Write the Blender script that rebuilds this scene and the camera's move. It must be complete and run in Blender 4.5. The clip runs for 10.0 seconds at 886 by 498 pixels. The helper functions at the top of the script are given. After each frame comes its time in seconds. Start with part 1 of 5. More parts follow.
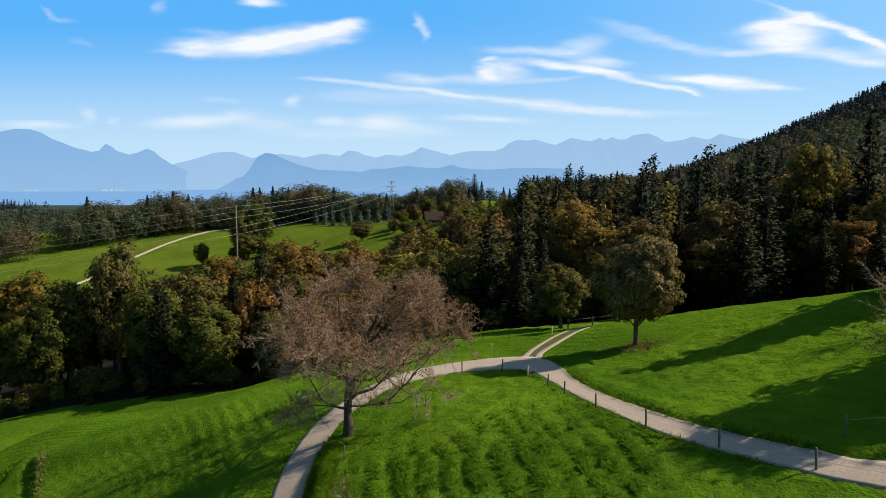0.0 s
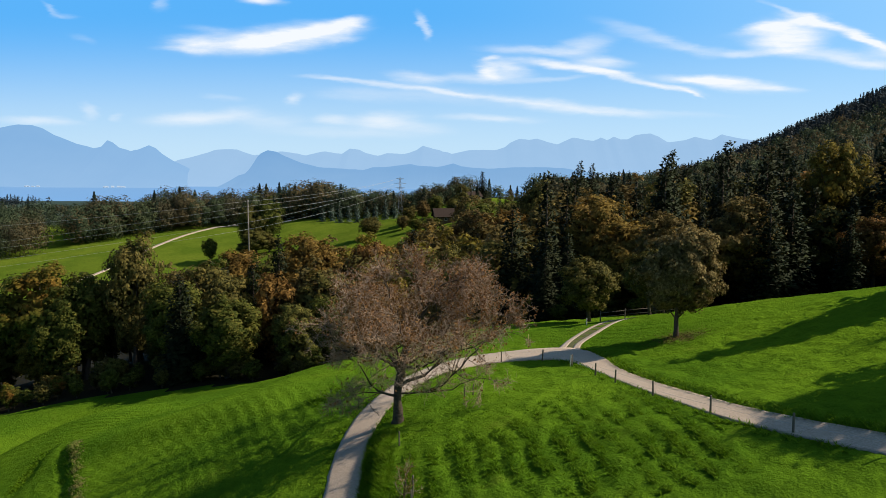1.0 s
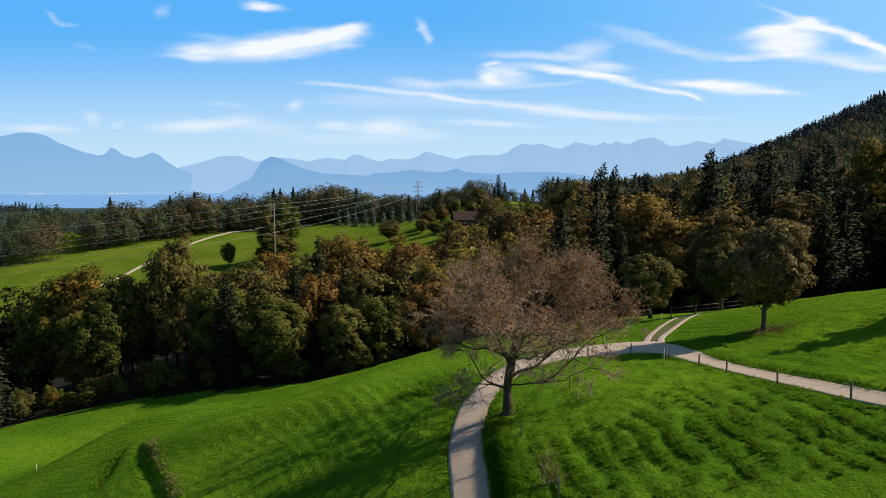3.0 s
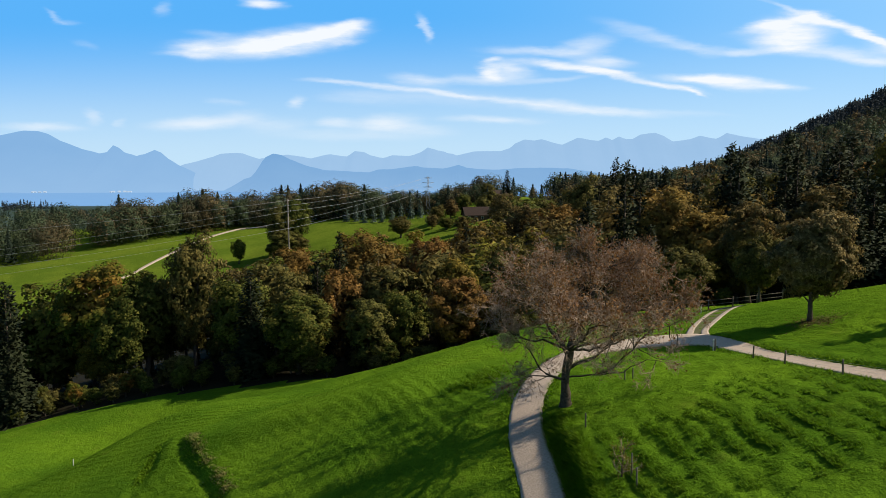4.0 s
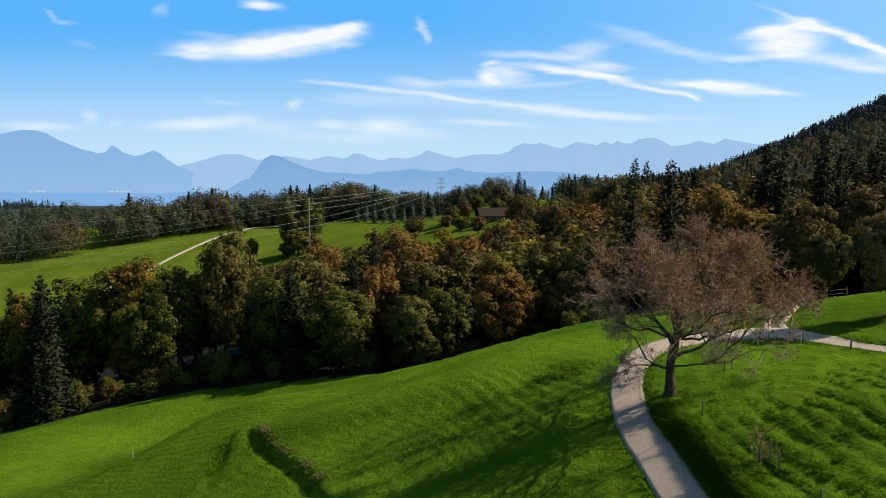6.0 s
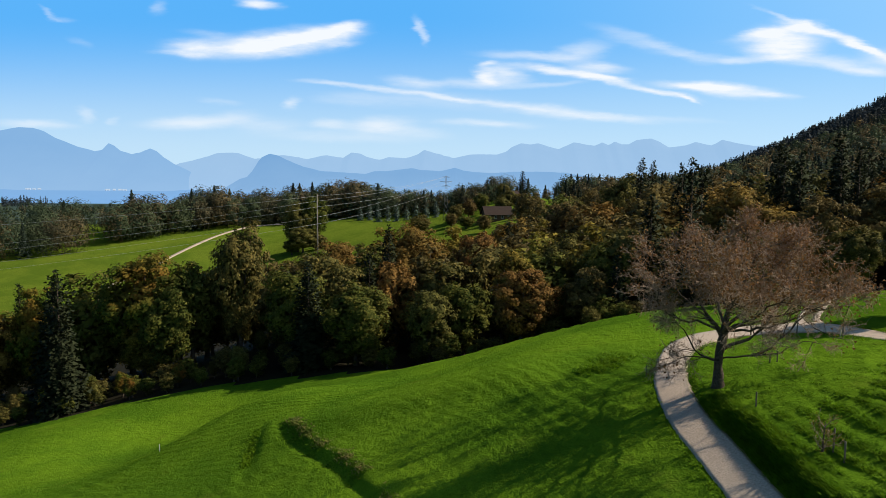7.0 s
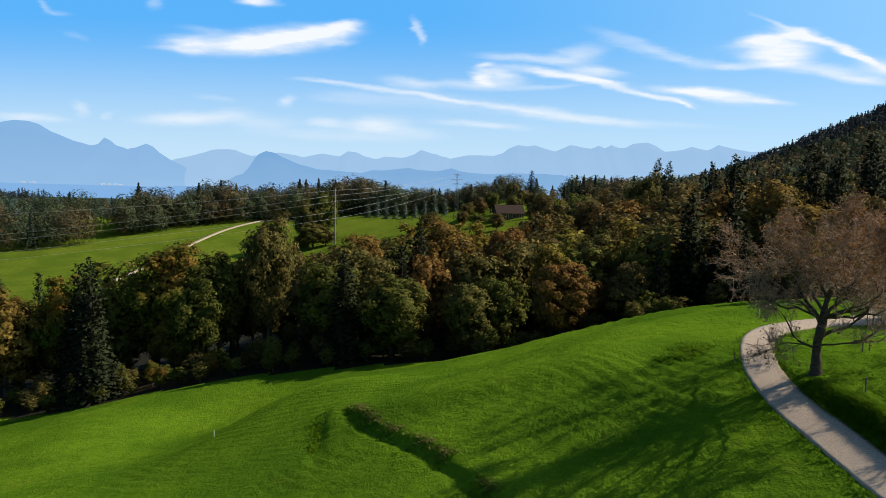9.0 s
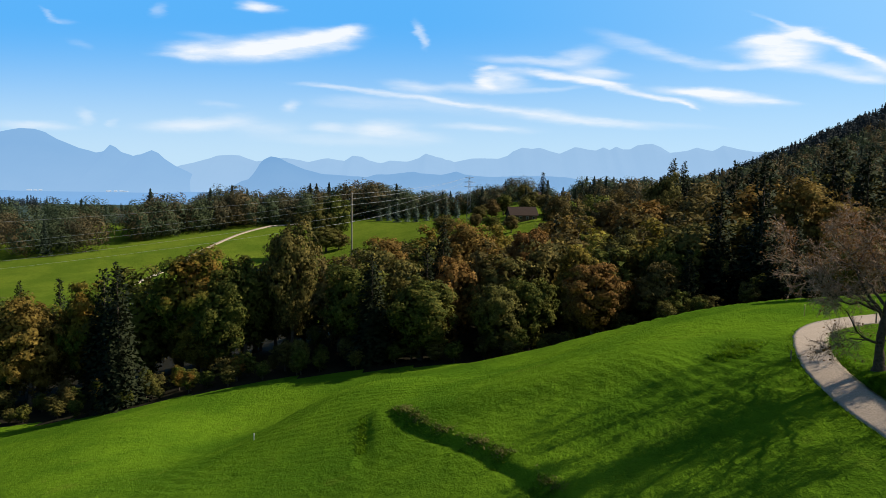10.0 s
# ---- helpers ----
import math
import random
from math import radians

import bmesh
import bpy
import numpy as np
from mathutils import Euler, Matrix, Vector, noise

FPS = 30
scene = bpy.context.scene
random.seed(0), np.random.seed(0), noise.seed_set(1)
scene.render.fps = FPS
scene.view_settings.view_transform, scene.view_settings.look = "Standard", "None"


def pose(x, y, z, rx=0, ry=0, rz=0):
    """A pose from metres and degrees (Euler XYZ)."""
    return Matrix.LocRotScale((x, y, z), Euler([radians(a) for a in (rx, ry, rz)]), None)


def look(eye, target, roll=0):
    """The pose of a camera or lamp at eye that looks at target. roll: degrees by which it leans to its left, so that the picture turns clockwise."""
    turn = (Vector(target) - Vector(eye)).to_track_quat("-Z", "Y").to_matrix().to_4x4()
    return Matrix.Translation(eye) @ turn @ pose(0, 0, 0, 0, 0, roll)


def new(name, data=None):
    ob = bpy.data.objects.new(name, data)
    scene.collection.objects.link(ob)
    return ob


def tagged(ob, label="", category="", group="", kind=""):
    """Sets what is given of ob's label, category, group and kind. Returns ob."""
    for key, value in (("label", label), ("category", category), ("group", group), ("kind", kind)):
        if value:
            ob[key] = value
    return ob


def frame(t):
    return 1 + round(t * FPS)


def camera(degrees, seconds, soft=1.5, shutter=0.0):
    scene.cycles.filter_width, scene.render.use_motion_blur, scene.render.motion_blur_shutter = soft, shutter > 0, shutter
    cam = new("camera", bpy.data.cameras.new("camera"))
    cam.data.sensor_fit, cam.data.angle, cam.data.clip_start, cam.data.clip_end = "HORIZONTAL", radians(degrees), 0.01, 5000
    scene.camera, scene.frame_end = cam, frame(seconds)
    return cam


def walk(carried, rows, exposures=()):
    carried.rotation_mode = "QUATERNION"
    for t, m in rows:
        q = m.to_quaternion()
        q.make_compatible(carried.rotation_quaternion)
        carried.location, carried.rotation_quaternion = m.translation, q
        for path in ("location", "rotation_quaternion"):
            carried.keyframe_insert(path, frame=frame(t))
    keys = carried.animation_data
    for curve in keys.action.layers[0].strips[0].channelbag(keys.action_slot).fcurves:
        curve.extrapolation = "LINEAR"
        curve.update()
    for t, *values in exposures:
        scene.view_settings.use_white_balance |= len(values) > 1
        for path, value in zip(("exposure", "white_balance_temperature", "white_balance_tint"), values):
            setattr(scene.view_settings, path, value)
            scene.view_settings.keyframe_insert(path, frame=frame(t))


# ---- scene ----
cam = camera(62.1, 10.0, soft=0.7)
PATH = [
    (0, (0.699, 0.042, 23.112), (0.679, 2.031, 22.899), -0.1),
    (0.5, (-1.504, 0.162, 22.544), (-1.522, 2.15, 22.325), 0.1),
    (1, (-3.75, 0.169, 22.04), (-3.771, 2.157, 21.824), 0.3),
    (1.5, (-6.019, 0.204, 21.648), (-6.04, 2.193, 21.443), 0.5),
    (2, (-8.411, 0.128, 21.295), (-8.431, 2.118, 21.097), 0.6),
    (2.5, (-10.745, 0.071, 20.986), (-10.768, 2.062, 20.788), 0.3),
    (4, (-17.915, 0.139, 20.356), (-17.946, 2.127, 20.145), -0.3),
    (4.5, (-20.307, 0.07, 20.142), (-20.34, 2.058, 19.932), -0.3),
    (5, (-22.595, 0.197, 19.834), (-22.625, 2.186, 19.629), -0.2),
    (5.5, (-24.996, 0.119, 19.436), (-25.023, 2.109, 19.233), -0.0),
    (7, (-31.902, 0.046, 18.173), (-31.914, 2.035, 17.97), 0.5),
    (7.5, (-34.198, -0.003, 17.657), (-34.209, 1.987, 17.455), 0.7),
    (8, (-36.5, 0.028, 17.079), (-36.502, 2.017, 16.875), 0.9),
    (8.5, (-38.78, -0.032, 16.642), (-38.776, 1.957, 16.438), 1.4),
    (9, (-41.097, 0.072, 16.355), (-41.092, 2.062, 16.154), 1.5),
    (9.5, (-43.498, 0.061, 16.031), (-43.496, 2.052, 15.836), 1.4),
    (10, (-45.822, 0.197, 15.862), (-45.83, 2.188, 15.67), 0.9),
]
walk(cam, [(t, look(eye, target, roll)) for t, eye, target, roll in PATH])

# ---------------- light ----------------
SUN_TO = Vector((0.79, 0.11, 0.0)).normalized() * math.cos(radians(39.5)) + Vector((0, 0, math.sin(radians(39.5))))
sun_data = bpy.data.lights.new("sun", "SUN")
sun_data.energy, sun_data.angle, sun_data.color = 5.0, radians(0.55), (1.0, 0.9, 0.72)
sun = new("sun", sun_data)
sun.rotation_mode = "QUATERNION"
sun.rotation_quaternion = SUN_TO.to_track_quat("Z", "Y")
scene.view_settings.exposure = 0.0

# each: across, up, half length, half height, slant, density
WEST_BANK = [
    (-0.274, 0.1658, 0.091, 0.0131, 1.5, 0.75), (-0.214, 0.1742, 0.081, 0.0138, 5, 0.95), (-0.161, 0.184, 0.048, 0.0092, 9, 0.9), (-0.133, 0.1933, 0.023, 0.0061, 5, 0.8),
    (-0.341, 0.1627, 0.038, 0.0092, -3, 0.55), (-0.362, 0.1569, 0.038, 0.0031, -2, 0.3), (-0.154, 0.1693, 0.032, 0.0038, 5, 0.4), (-0.304, 0.1808, 0.046, 0.0046, -5, 0.25),
    (-0.252, 0.2213, 0.026, 0.0061, -5, 0.95), (-0.53, 0.2076, 0.015, 0.0038, -38, 0.32), (-0.514, 0.1987, 0.019, 0.0031, -4, 0.2), (-0.386, 0.2159, 0.012, 0.0069, 25, 0.3),
    (-0.495, 0.1705, 0.019, 0.0038, -15, 0.14), (-0.037, 0.1889, 0.018, 0.0061, -62, 0.6)]
MIDDLE_PLUME = [
    (0.048, 0.131, 0.02, 0.0084, -25, 0.85), (0.072, 0.1352, 0.031, 0.0092, -8, 0.75), (0.048, 0.1472, 0.017, 0.0031, 8, 0.75), (0.147, 0.1376, 0.084, 0.0046, -7, 0.9),
    (0.214, 0.1268, 0.046, 0.0046, -12, 0.95), (0.282, 0.1108, 0.048, 0.0038, -12, 0.85), (0.318, 0.101, 0.018, 0.0023, -18, 0.6), (0.068, 0.1197, 0.038, 0.0054, 4, 0.5),
    (0.109, 0.1562, 0.065, 0.0054, -3, 0.5), (0.176, 0.1623, 0.037, 0.0115, 12, 0.5), (0.199, 0.1423, 0.037, 0.0061, -3, 0.65), (0.243, 0.1793, 0.054, 0.0084, -17, 0.3),
    (0.295, 0.1672, 0.048, 0.0061, -18, 0.33), (0.344, 0.1566, 0.054, 0.0046, -6, 0.3), (0.128, 0.1193, 0.061, 0.0031, 6, 0.3)]
EAST_BANK = [
    (0.334, 0.12, 0.06, 0.0054, -2, 0.85), (0.379, 0.1124, 0.063, 0.0069, -4, 0.9), (0.439, 0.1075, 0.031, 0.0031, -2, 0.4), (0.443, 0.1806, 0.054, 0.0154, 3, 0.95), (0.426,
    0.1908, 0.054, 0.0061, 10, 0.85), (0.479, 0.1947, 0.046, 0.0061, -12, 0.85), (0.52, 0.1828, 0.058, 0.0054, -20, 0.75), (0.554, 0.1695, 0.035, 0.0046, -24, 0.75), (0.44,
    0.1646, 0.042, 0.0092, 0, 0.7), (0.411, 0.1546, 0.061, 0.0046, 4, 0.45), (0.496, 0.1525, 0.084, 0.0069, -5, 0.55), (0.554, 0.1411, 0.046, 0.0054, -6, 0.65), (0.434,
    0.211, 0.035, 0.0031, -20, 0.35), (0.592, 0.1547, 0.046, 0.0108, -10, 0.6)]
LONG_STREAK = [
    (-0.158, 0.1191, 0.048, 0.0031, -5, 0.5), (-0.087, 0.1112, 0.046, 0.0031, -6, 0.5), (-0.019, 0.104, 0.054, 0.0031, -8, 0.55), (0.057, 0.0939, 0.061, 0.0038, -7, 0.55),
    (0.14, 0.0844, 0.068, 0.0069, -5, 0.65), (0.215, 0.0772, 0.058, 0.0046, -5, 0.45), (-0.047, 0.1206, 0.038, 0.0069, -6, 0.6), (0.015, 0.1216, 0.054, 0.0054, 2, 0.38),
    (-0.117, 0.0973, 0.065, 0.0077, -2, 0.28), (-0.011, 0.0988, 0.092, 0.01, -5, 0.22), (0.272, 0.0761, 0.092, 0.0038, -2, 0.18)]
LOW_VEILS = [
    (-0.347, 0.0658, 0.065, 0.0077, 3, 0.6), (-0.284, 0.0744, 0.032, 0.0069, 2, 0.35), (-0.243, 0.0636, 0.046, 0.0084, 0, 0.3), (-0.162, 0.0654, 0.025, 0.0069, 0, 0.55),
    (-0.095, 0.065, 0.046, 0.0092, 4, 0.55), (-0.053, 0.0572, 0.05, 0.0069, -4, 0.35), (0.053, 0.0678, 0.065, 0.0046, -2, 0.5), (-0.212, 0.0919, 0.011, 0.0069, 0, 0.5),
    (-0.486, 0.0757, 0.011, 0.0092, 0, 0.4), (-0.453, 0.0672, 0.009, 0.0054, 0, 0.28), (-0.559, 0.0618, 0.054, 0.0054, -2, 0.5), (-0.307, 0.0933, 0.029, 0.0038, -4, 0.18),
    (-0.141, 0.0487, 0.115, 0.0061, -1, 0.25)]


def link(tree, a, b):
    tree.links.new(a, b)


def node(tree, kind, **sets):
    n = tree.nodes.new(kind)
    for key, value in sets.items():
        if key in n.inputs:
            n.inputs[key].default_value = value
        else:
            setattr(n, key, value)
    return n


def maths(tree, op, a, b=None, c=None):
    n = tree.nodes.new("ShaderNodeMath")
    n.operation = op
    for i, v in enumerate((a, b, c)):
        if v is None:
            continue
        if isinstance(v, (int, float)):
            n.inputs[i].default_value = v
        else:
            link(tree, v, n.inputs[i])
    return n.outputs[0]


world = bpy.data.worlds.new("world")
scene.world = world
world.use_nodes = True
wt = world.node_tree
wt.nodes.clear()
sky = node(wt, "ShaderNodeTexSky", sky_type="NISHITA", sun_disc=False, altitude=600.0, air_density=1.0, dust_density=0.6, ozone_density=2.5)
sky.sun_elevation = radians(39.5)
sky.sun_rotation = math.atan2(SUN_TO.x, SUN_TO.y)
coord = node(wt, "ShaderNodeTexCoord")
sep = node(wt, "ShaderNodeSeparateXYZ")
link(wt, coord.outputs["Generated"], sep.inputs[0])
ahead = maths(wt, "MAXIMUM", sep.outputs[1], 0.15)
across, upward = maths(wt, "DIVIDE", sep.outputs[0], ahead), maths(wt, "DIVIDE", sep.outputs[2], ahead)
plane = node(wt, "ShaderNodeCombineXYZ")
link(wt, across, plane.inputs[0])
link(wt, upward, plane.inputs[1])
# wisps: the cloud field is pulled about by a long flat noise
stretch = node(wt, "ShaderNodeMapping", Scale=(16.0, 60.0, 1.0), Rotation=(0, 0, radians(6)))
link(wt, plane.outputs[0], stretch.inputs[0])
pull = node(wt, "ShaderNodeTexNoise", Scale=1.0, Detail=5.0, Roughness=0.6)
link(wt, stretch.outputs[0], pull.inputs["Vector"])
pulled = node(wt, "ShaderNodeVectorMath", operation="MULTIPLY_ADD")
centre = node(wt, "ShaderNodeVectorMath", operation="SUBTRACT")
link(wt, pull.outputs["Color"], centre.inputs[0])
centre.inputs[1].default_value = (0.5, 0.5, 0.5)
link(wt, centre.outputs[0], pulled.inputs[0])
pulled.inputs[1].default_value = (0.04, 0.012, 0.0)
link(wt, plane.outputs[0], pulled.inputs[2])
total = None
for cu, cv, ca, cb, slant, dense in WEST_BANK + MIDDLE_PLUME + EAST_BANK + LONG_STREAK + LOW_VEILS:
    place = node(wt, "ShaderNodeMapping", vector_type="TEXTURE", Location=(cu, cv, 0), Rotation=(0, 0, radians(slant)), Scale=(ca * 1.2, cb * 1.4, 1))
    link(wt, pulled.outputs[0], place.inputs[0])
    far = node(wt, "ShaderNodeVectorMath", operation="LENGTH")
    link(wt, place.outputs[0], far.inputs[0])
    fall = node(wt, "ShaderNodeMapRange", interpolation_type="SMOOTHERSTEP")
    fall.inputs["From Min"].default_value, fall.inputs["From Max"].default_value = 1.35, -0.1
    fall.inputs["To Max"].default_value = dense * 1.05
    link(wt, far.outputs["Value"], fall.inputs["Value"])
    total = fall.outputs[0] if total is None else maths(wt, "ADD", total, fall.outputs[0])
strands = node(wt, "ShaderNodeMapping", Scale=(11.0, 58.0, 1.0), Rotation=(0, 0, radians(8)))
link(wt, plane.outputs[0], strands.inputs[0])
fibre = node(wt, "ShaderNodeTexNoise", Scale=1.0, Detail=6.0, Roughness=0.62)
link(wt, strands.outputs[0], fibre.inputs["Vector"])
fibres = node(wt, "ShaderNodeMapRange")
fibres.inputs["From Min"].default_value, fibres.inputs["From Max"].default_value = 0.3, 0.6
fibres.inputs["To Min"].default_value = 0.5
link(wt, fibre.outputs[0], fibres.inputs["Value"])
cloud = maths(wt, "MINIMUM", maths(wt, "MULTIPLY", total, fibres.outputs[0]), 0.96)
# thin milky air low over the horizon
milk = node(wt, "ShaderNodeMapRange", interpolation_type="SMOOTHSTEP")
milk.inputs["From Min"].default_value, milk.inputs["From Max"].default_value = 0.21, 0.0
milk.inputs["To Max"].default_value = 0.86
link(wt, upward, milk.inputs["Value"])
tint = node(wt, "ShaderNodeMix", data_type="RGBA")
link(wt, cloud, tint.inputs["Factor"])
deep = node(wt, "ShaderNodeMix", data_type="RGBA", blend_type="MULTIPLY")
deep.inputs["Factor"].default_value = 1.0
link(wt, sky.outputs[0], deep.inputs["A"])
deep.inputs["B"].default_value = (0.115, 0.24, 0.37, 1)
low = node(wt, "ShaderNodeMapRange", interpolation_type="SMOOTHSTEP")
low.inputs["From Min"].default_value, low.inputs["From Max"].default_value = 0.7, 0.26
low.inputs["To Max"].default_value = 0.9
link(wt, upward, low.inputs["Value"])
band = node(wt, "ShaderNodeMix", data_type="RGBA")
link(wt, low.outputs[0], band.inputs["Factor"])
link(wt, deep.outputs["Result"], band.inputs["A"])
band.inputs["B"].default_value = (1.1, 4.7, 9.9, 1)
airy = node(wt, "ShaderNodeMix", data_type="RGBA")
link(wt, milk.outputs[0], airy.inputs["Factor"])
link(wt, band.outputs["Result"], airy.inputs["A"])
airy.inputs["B"].default_value = (6.0, 7.9, 9.1, 1)
# paler air towards the sun
sunward = node(wt, "ShaderNodeMapRange", interpolation_type="SMOOTHSTEP")
sunward.inputs["From Min"].default_value, sunward.inputs["From Max"].default_value = -0.1, 0.75
sunward.inputs["To Max"].default_value = 0.42
link(wt, across, sunward.inputs["Value"])
bright = node(wt, "ShaderNodeMix", data_type="RGBA")
link(wt, sunward.outputs[0], bright.inputs["Factor"])
link(wt, airy.outputs["Result"], bright.inputs["A"])
bright.inputs["B"].default_value = (5.2, 8.0, 10.2, 1)
link(wt, bright.outputs["Result"], tint.inputs["A"])
tint.inputs["B"].default_value = (9.0, 9.3, 9.6, 1)
back = node(wt, "ShaderNodeBackground", Strength=0.105)
link(wt, tint.outputs["Result"], back.inputs[0])
out = node(wt, "ShaderNodeOutputWorld")
link(wt, back.outputs[0], out.inputs[0])

# ---------------- materials ----------------


def blank(name):
    m = bpy.data.materials.new(name)
    m.use_nodes = True
    t = m.node_tree
    t.nodes.clear()
    return m, t, node(t, "ShaderNodeOutputMaterial")


def noise_of(t, vec, scale, detail=4.0, rough=0.55):
    n = node(t, "ShaderNodeTexNoise", Scale=scale, Detail=detail, Roughness=rough)
    link(t, vec, n.inputs["Vector"])
    return n.outputs[0]


def span(t, value, a, b, lo=0.0, hi=1.0):
    n = node(t, "ShaderNodeMapRange")
    for key, v in (("From Min", a), ("From Max", b), ("To Min", lo), ("To Max", hi)):
        n.inputs[key].default_value = v
    link(t, value, n.inputs["Value"])
    return n.outputs[0]


def blend(t, fac, a, b, mode="MIX"):
    n = node(t, "ShaderNodeMix", data_type="RGBA", blend_type=mode)
    for key, v in (("Factor", fac), ("A", a), ("B", b)):
        if isinstance(v, (int, float)):
            n.inputs[key].default_value = v
        elif isinstance(v, tuple):
            n.inputs[key].default_value = (*v, 1)
        else:
            link(t, v, n.inputs[key])
    return n.outputs["Result"]


def surface(name, light, dark, scale, rough=0.85, bump=0.3, coarse=0.12, stain=None, metal=0.0, step=0.05):
    """Two-scale mottled surface with grain relief."""
    m, t, o = blank(name)
    vec = node(t, "ShaderNodeTexCoord").outputs["Object"]
    fine, wide = noise_of(t, vec, scale), noise_of(t, vec, scale * coarse, 3.0)
    col = blend(t, span(t, fine, 0.3, 0.7), dark, light)
    col = blend(t, span(t, wide, 0.35, 0.7, 0.0, 0.75), col, stain or tuple(0.5 * (a + b) for a, b in zip(light, dark)))
    p = node(t, "ShaderNodeBsdfPrincipled", Roughness=rough, Metallic=metal)
    p.inputs["Specular IOR Level"].default_value = 0.5 if metal or rough < 0.6 else 0.12
    link(t, col, p.inputs["Base Color"])
    b = node(t, "ShaderNodeBump", Strength=bump, Distance=step)
    link(t, fine, b.inputs["Height"])
    link(t, b.outputs[0], p.inputs["Normal"])
    link(t, p.outputs[0], o.inputs[0])
    return m


def tree_vec(t, vec, tree):
    """Shifts a pattern from one tree to the next."""
    n = node(t, "ShaderNodeVectorMath", operation="ADD")
    link(t, vec, n.inputs[0])
    link(t, maths(t, "MULTIPLY", tree, 90.0), n.inputs[1])
    return n.outputs[0]


def foliage(name, tones, glow=0.27, patch=0.25, joined=False):
    """Leaves: tones (base, second, third); they differ leaf by leaf, patch by patch and tree by tree, and let light through."""
    m, t, o = blank(name)
    vec = node(t, "ShaderNodeTexCoord").outputs["Object"]
    leaf = node(t, "ShaderNodeNewGeometry").outputs["Random Per Island"]
    tree = node(t, "ShaderNodeAttribute", attribute_name="tree_tone").outputs["Fac"] if joined else node(t, "ShaderNodeObjectInfo").outputs["Random"]
    big = tree if joined else noise_of(t, vec, patch, 2.0)
    col = blend(t, span(t, big, 0.2, 0.9) if joined else span(t, big, 0.42, 0.6), tones[0], tones[1])
    col = blend(t, span(t, leaf, 0.5, 1.0, 0.0, 0.45), col, tones[2])
    hue = node(t, "ShaderNodeHueSaturation")
    link(t, span(t, tree, 0, 1, 0.485, 0.515), hue.inputs["Hue"])
    link(t, maths(t, "MULTIPLY", span(t, leaf, 0, 1, 0.84, 1.16), span(t, noise_of(t, tree_vec(t, vec, tree), patch * 4, 2.0), 0.3, 0.7, 0.8, 1.2)), hue.inputs["Value"])
    link(t, col, hue.inputs["Color"])
    d = node(t, "ShaderNodeBsdfPrincipled", Roughness=0.75)
    d.inputs["Specular IOR Level"].default_value = 0.08
    link(t, hue.outputs[0], d.inputs["Base Color"])
    tr = node(t, "ShaderNodeBsdfTranslucent")
    link(t, hue.outputs[0], tr.inputs[0])
    mix = node(t, "ShaderNodeMixShader")
    mix.inputs[0].default_value = glow
    link(t, d.outputs[0], mix.inputs[1])
    link(t, tr.outputs[0], mix.inputs[2])
    link(t, mix.outputs[0], o.inputs[0])
    return m


def meadow_material(name, bright, deep_green, dry, rows=0.0):
    m, t, o = blank(name)
    vec = node(t, "ShaderNodeTexCoord").outputs["Object"]
    wide, mid, fine = noise_of(t, vec, 0.045, 4.0), noise_of(t, vec, 0.55, 5.0, 0.6), noise_of(t, vec, 5.0, 4.0, 0.7)
    col = blend(t, span(t, wide, 0.4, 0.6), deep_green, bright)
    col = blend(t, span(t, mid, 0.42, 0.72, 0.0, 0.55), col, tuple(0.62 * c for c in deep_green))
    col = blend(t, span(t, noise_of(t, vec, 0.21, 5.0, 0.65), 0.6, 0.8, 0.0, 0.6), col, dry)
    height = maths(t, "ADD", maths(t, "MULTIPLY", mid, 1.3), fine)
    if rows:
        # the swathes that the mower has left
        lean = node(t, "ShaderNodeMapping", Rotation=(0, 0, radians(-58)))
        link(t, vec, lean.inputs[0])
        bands = node(t, "ShaderNodeTexWave", Scale=0.33, Distortion=2.5, Detail=2.0)
        bands.inputs["Detail Scale"].default_value = 0.6
        link(t, lean.outputs[0], bands.inputs["Vector"])
        col = blend(t, maths(t, "MULTIPLY", bands.outputs["Fac"], rows), col, tuple(1.12 * c for c in bright))
    col = blend(t, span(t, fine, 0.3, 0.75, 0.0, 0.34), col, tuple(1.25 * c for c in bright))
    p = node(t, "ShaderNodeBsdfPrincipled", Roughness=0.9)
    p.inputs["Specular IOR Level"].default_value = 0.0
    link(t, col, p.inputs["Base Color"])
    b = node(t, "ShaderNodeBump", Strength=0.7, Distance=0.26)
    link(t, maths(t, "ADD", height, maths(t, "MULTIPLY", noise_of(t, vec, 1.7, 3.0, 0.6), 1.6)), b.inputs["Height"])
    link(t, b.outputs[0], p.inputs["Normal"])
    link(t, p.outputs[0], o.inputs[0])
    return m


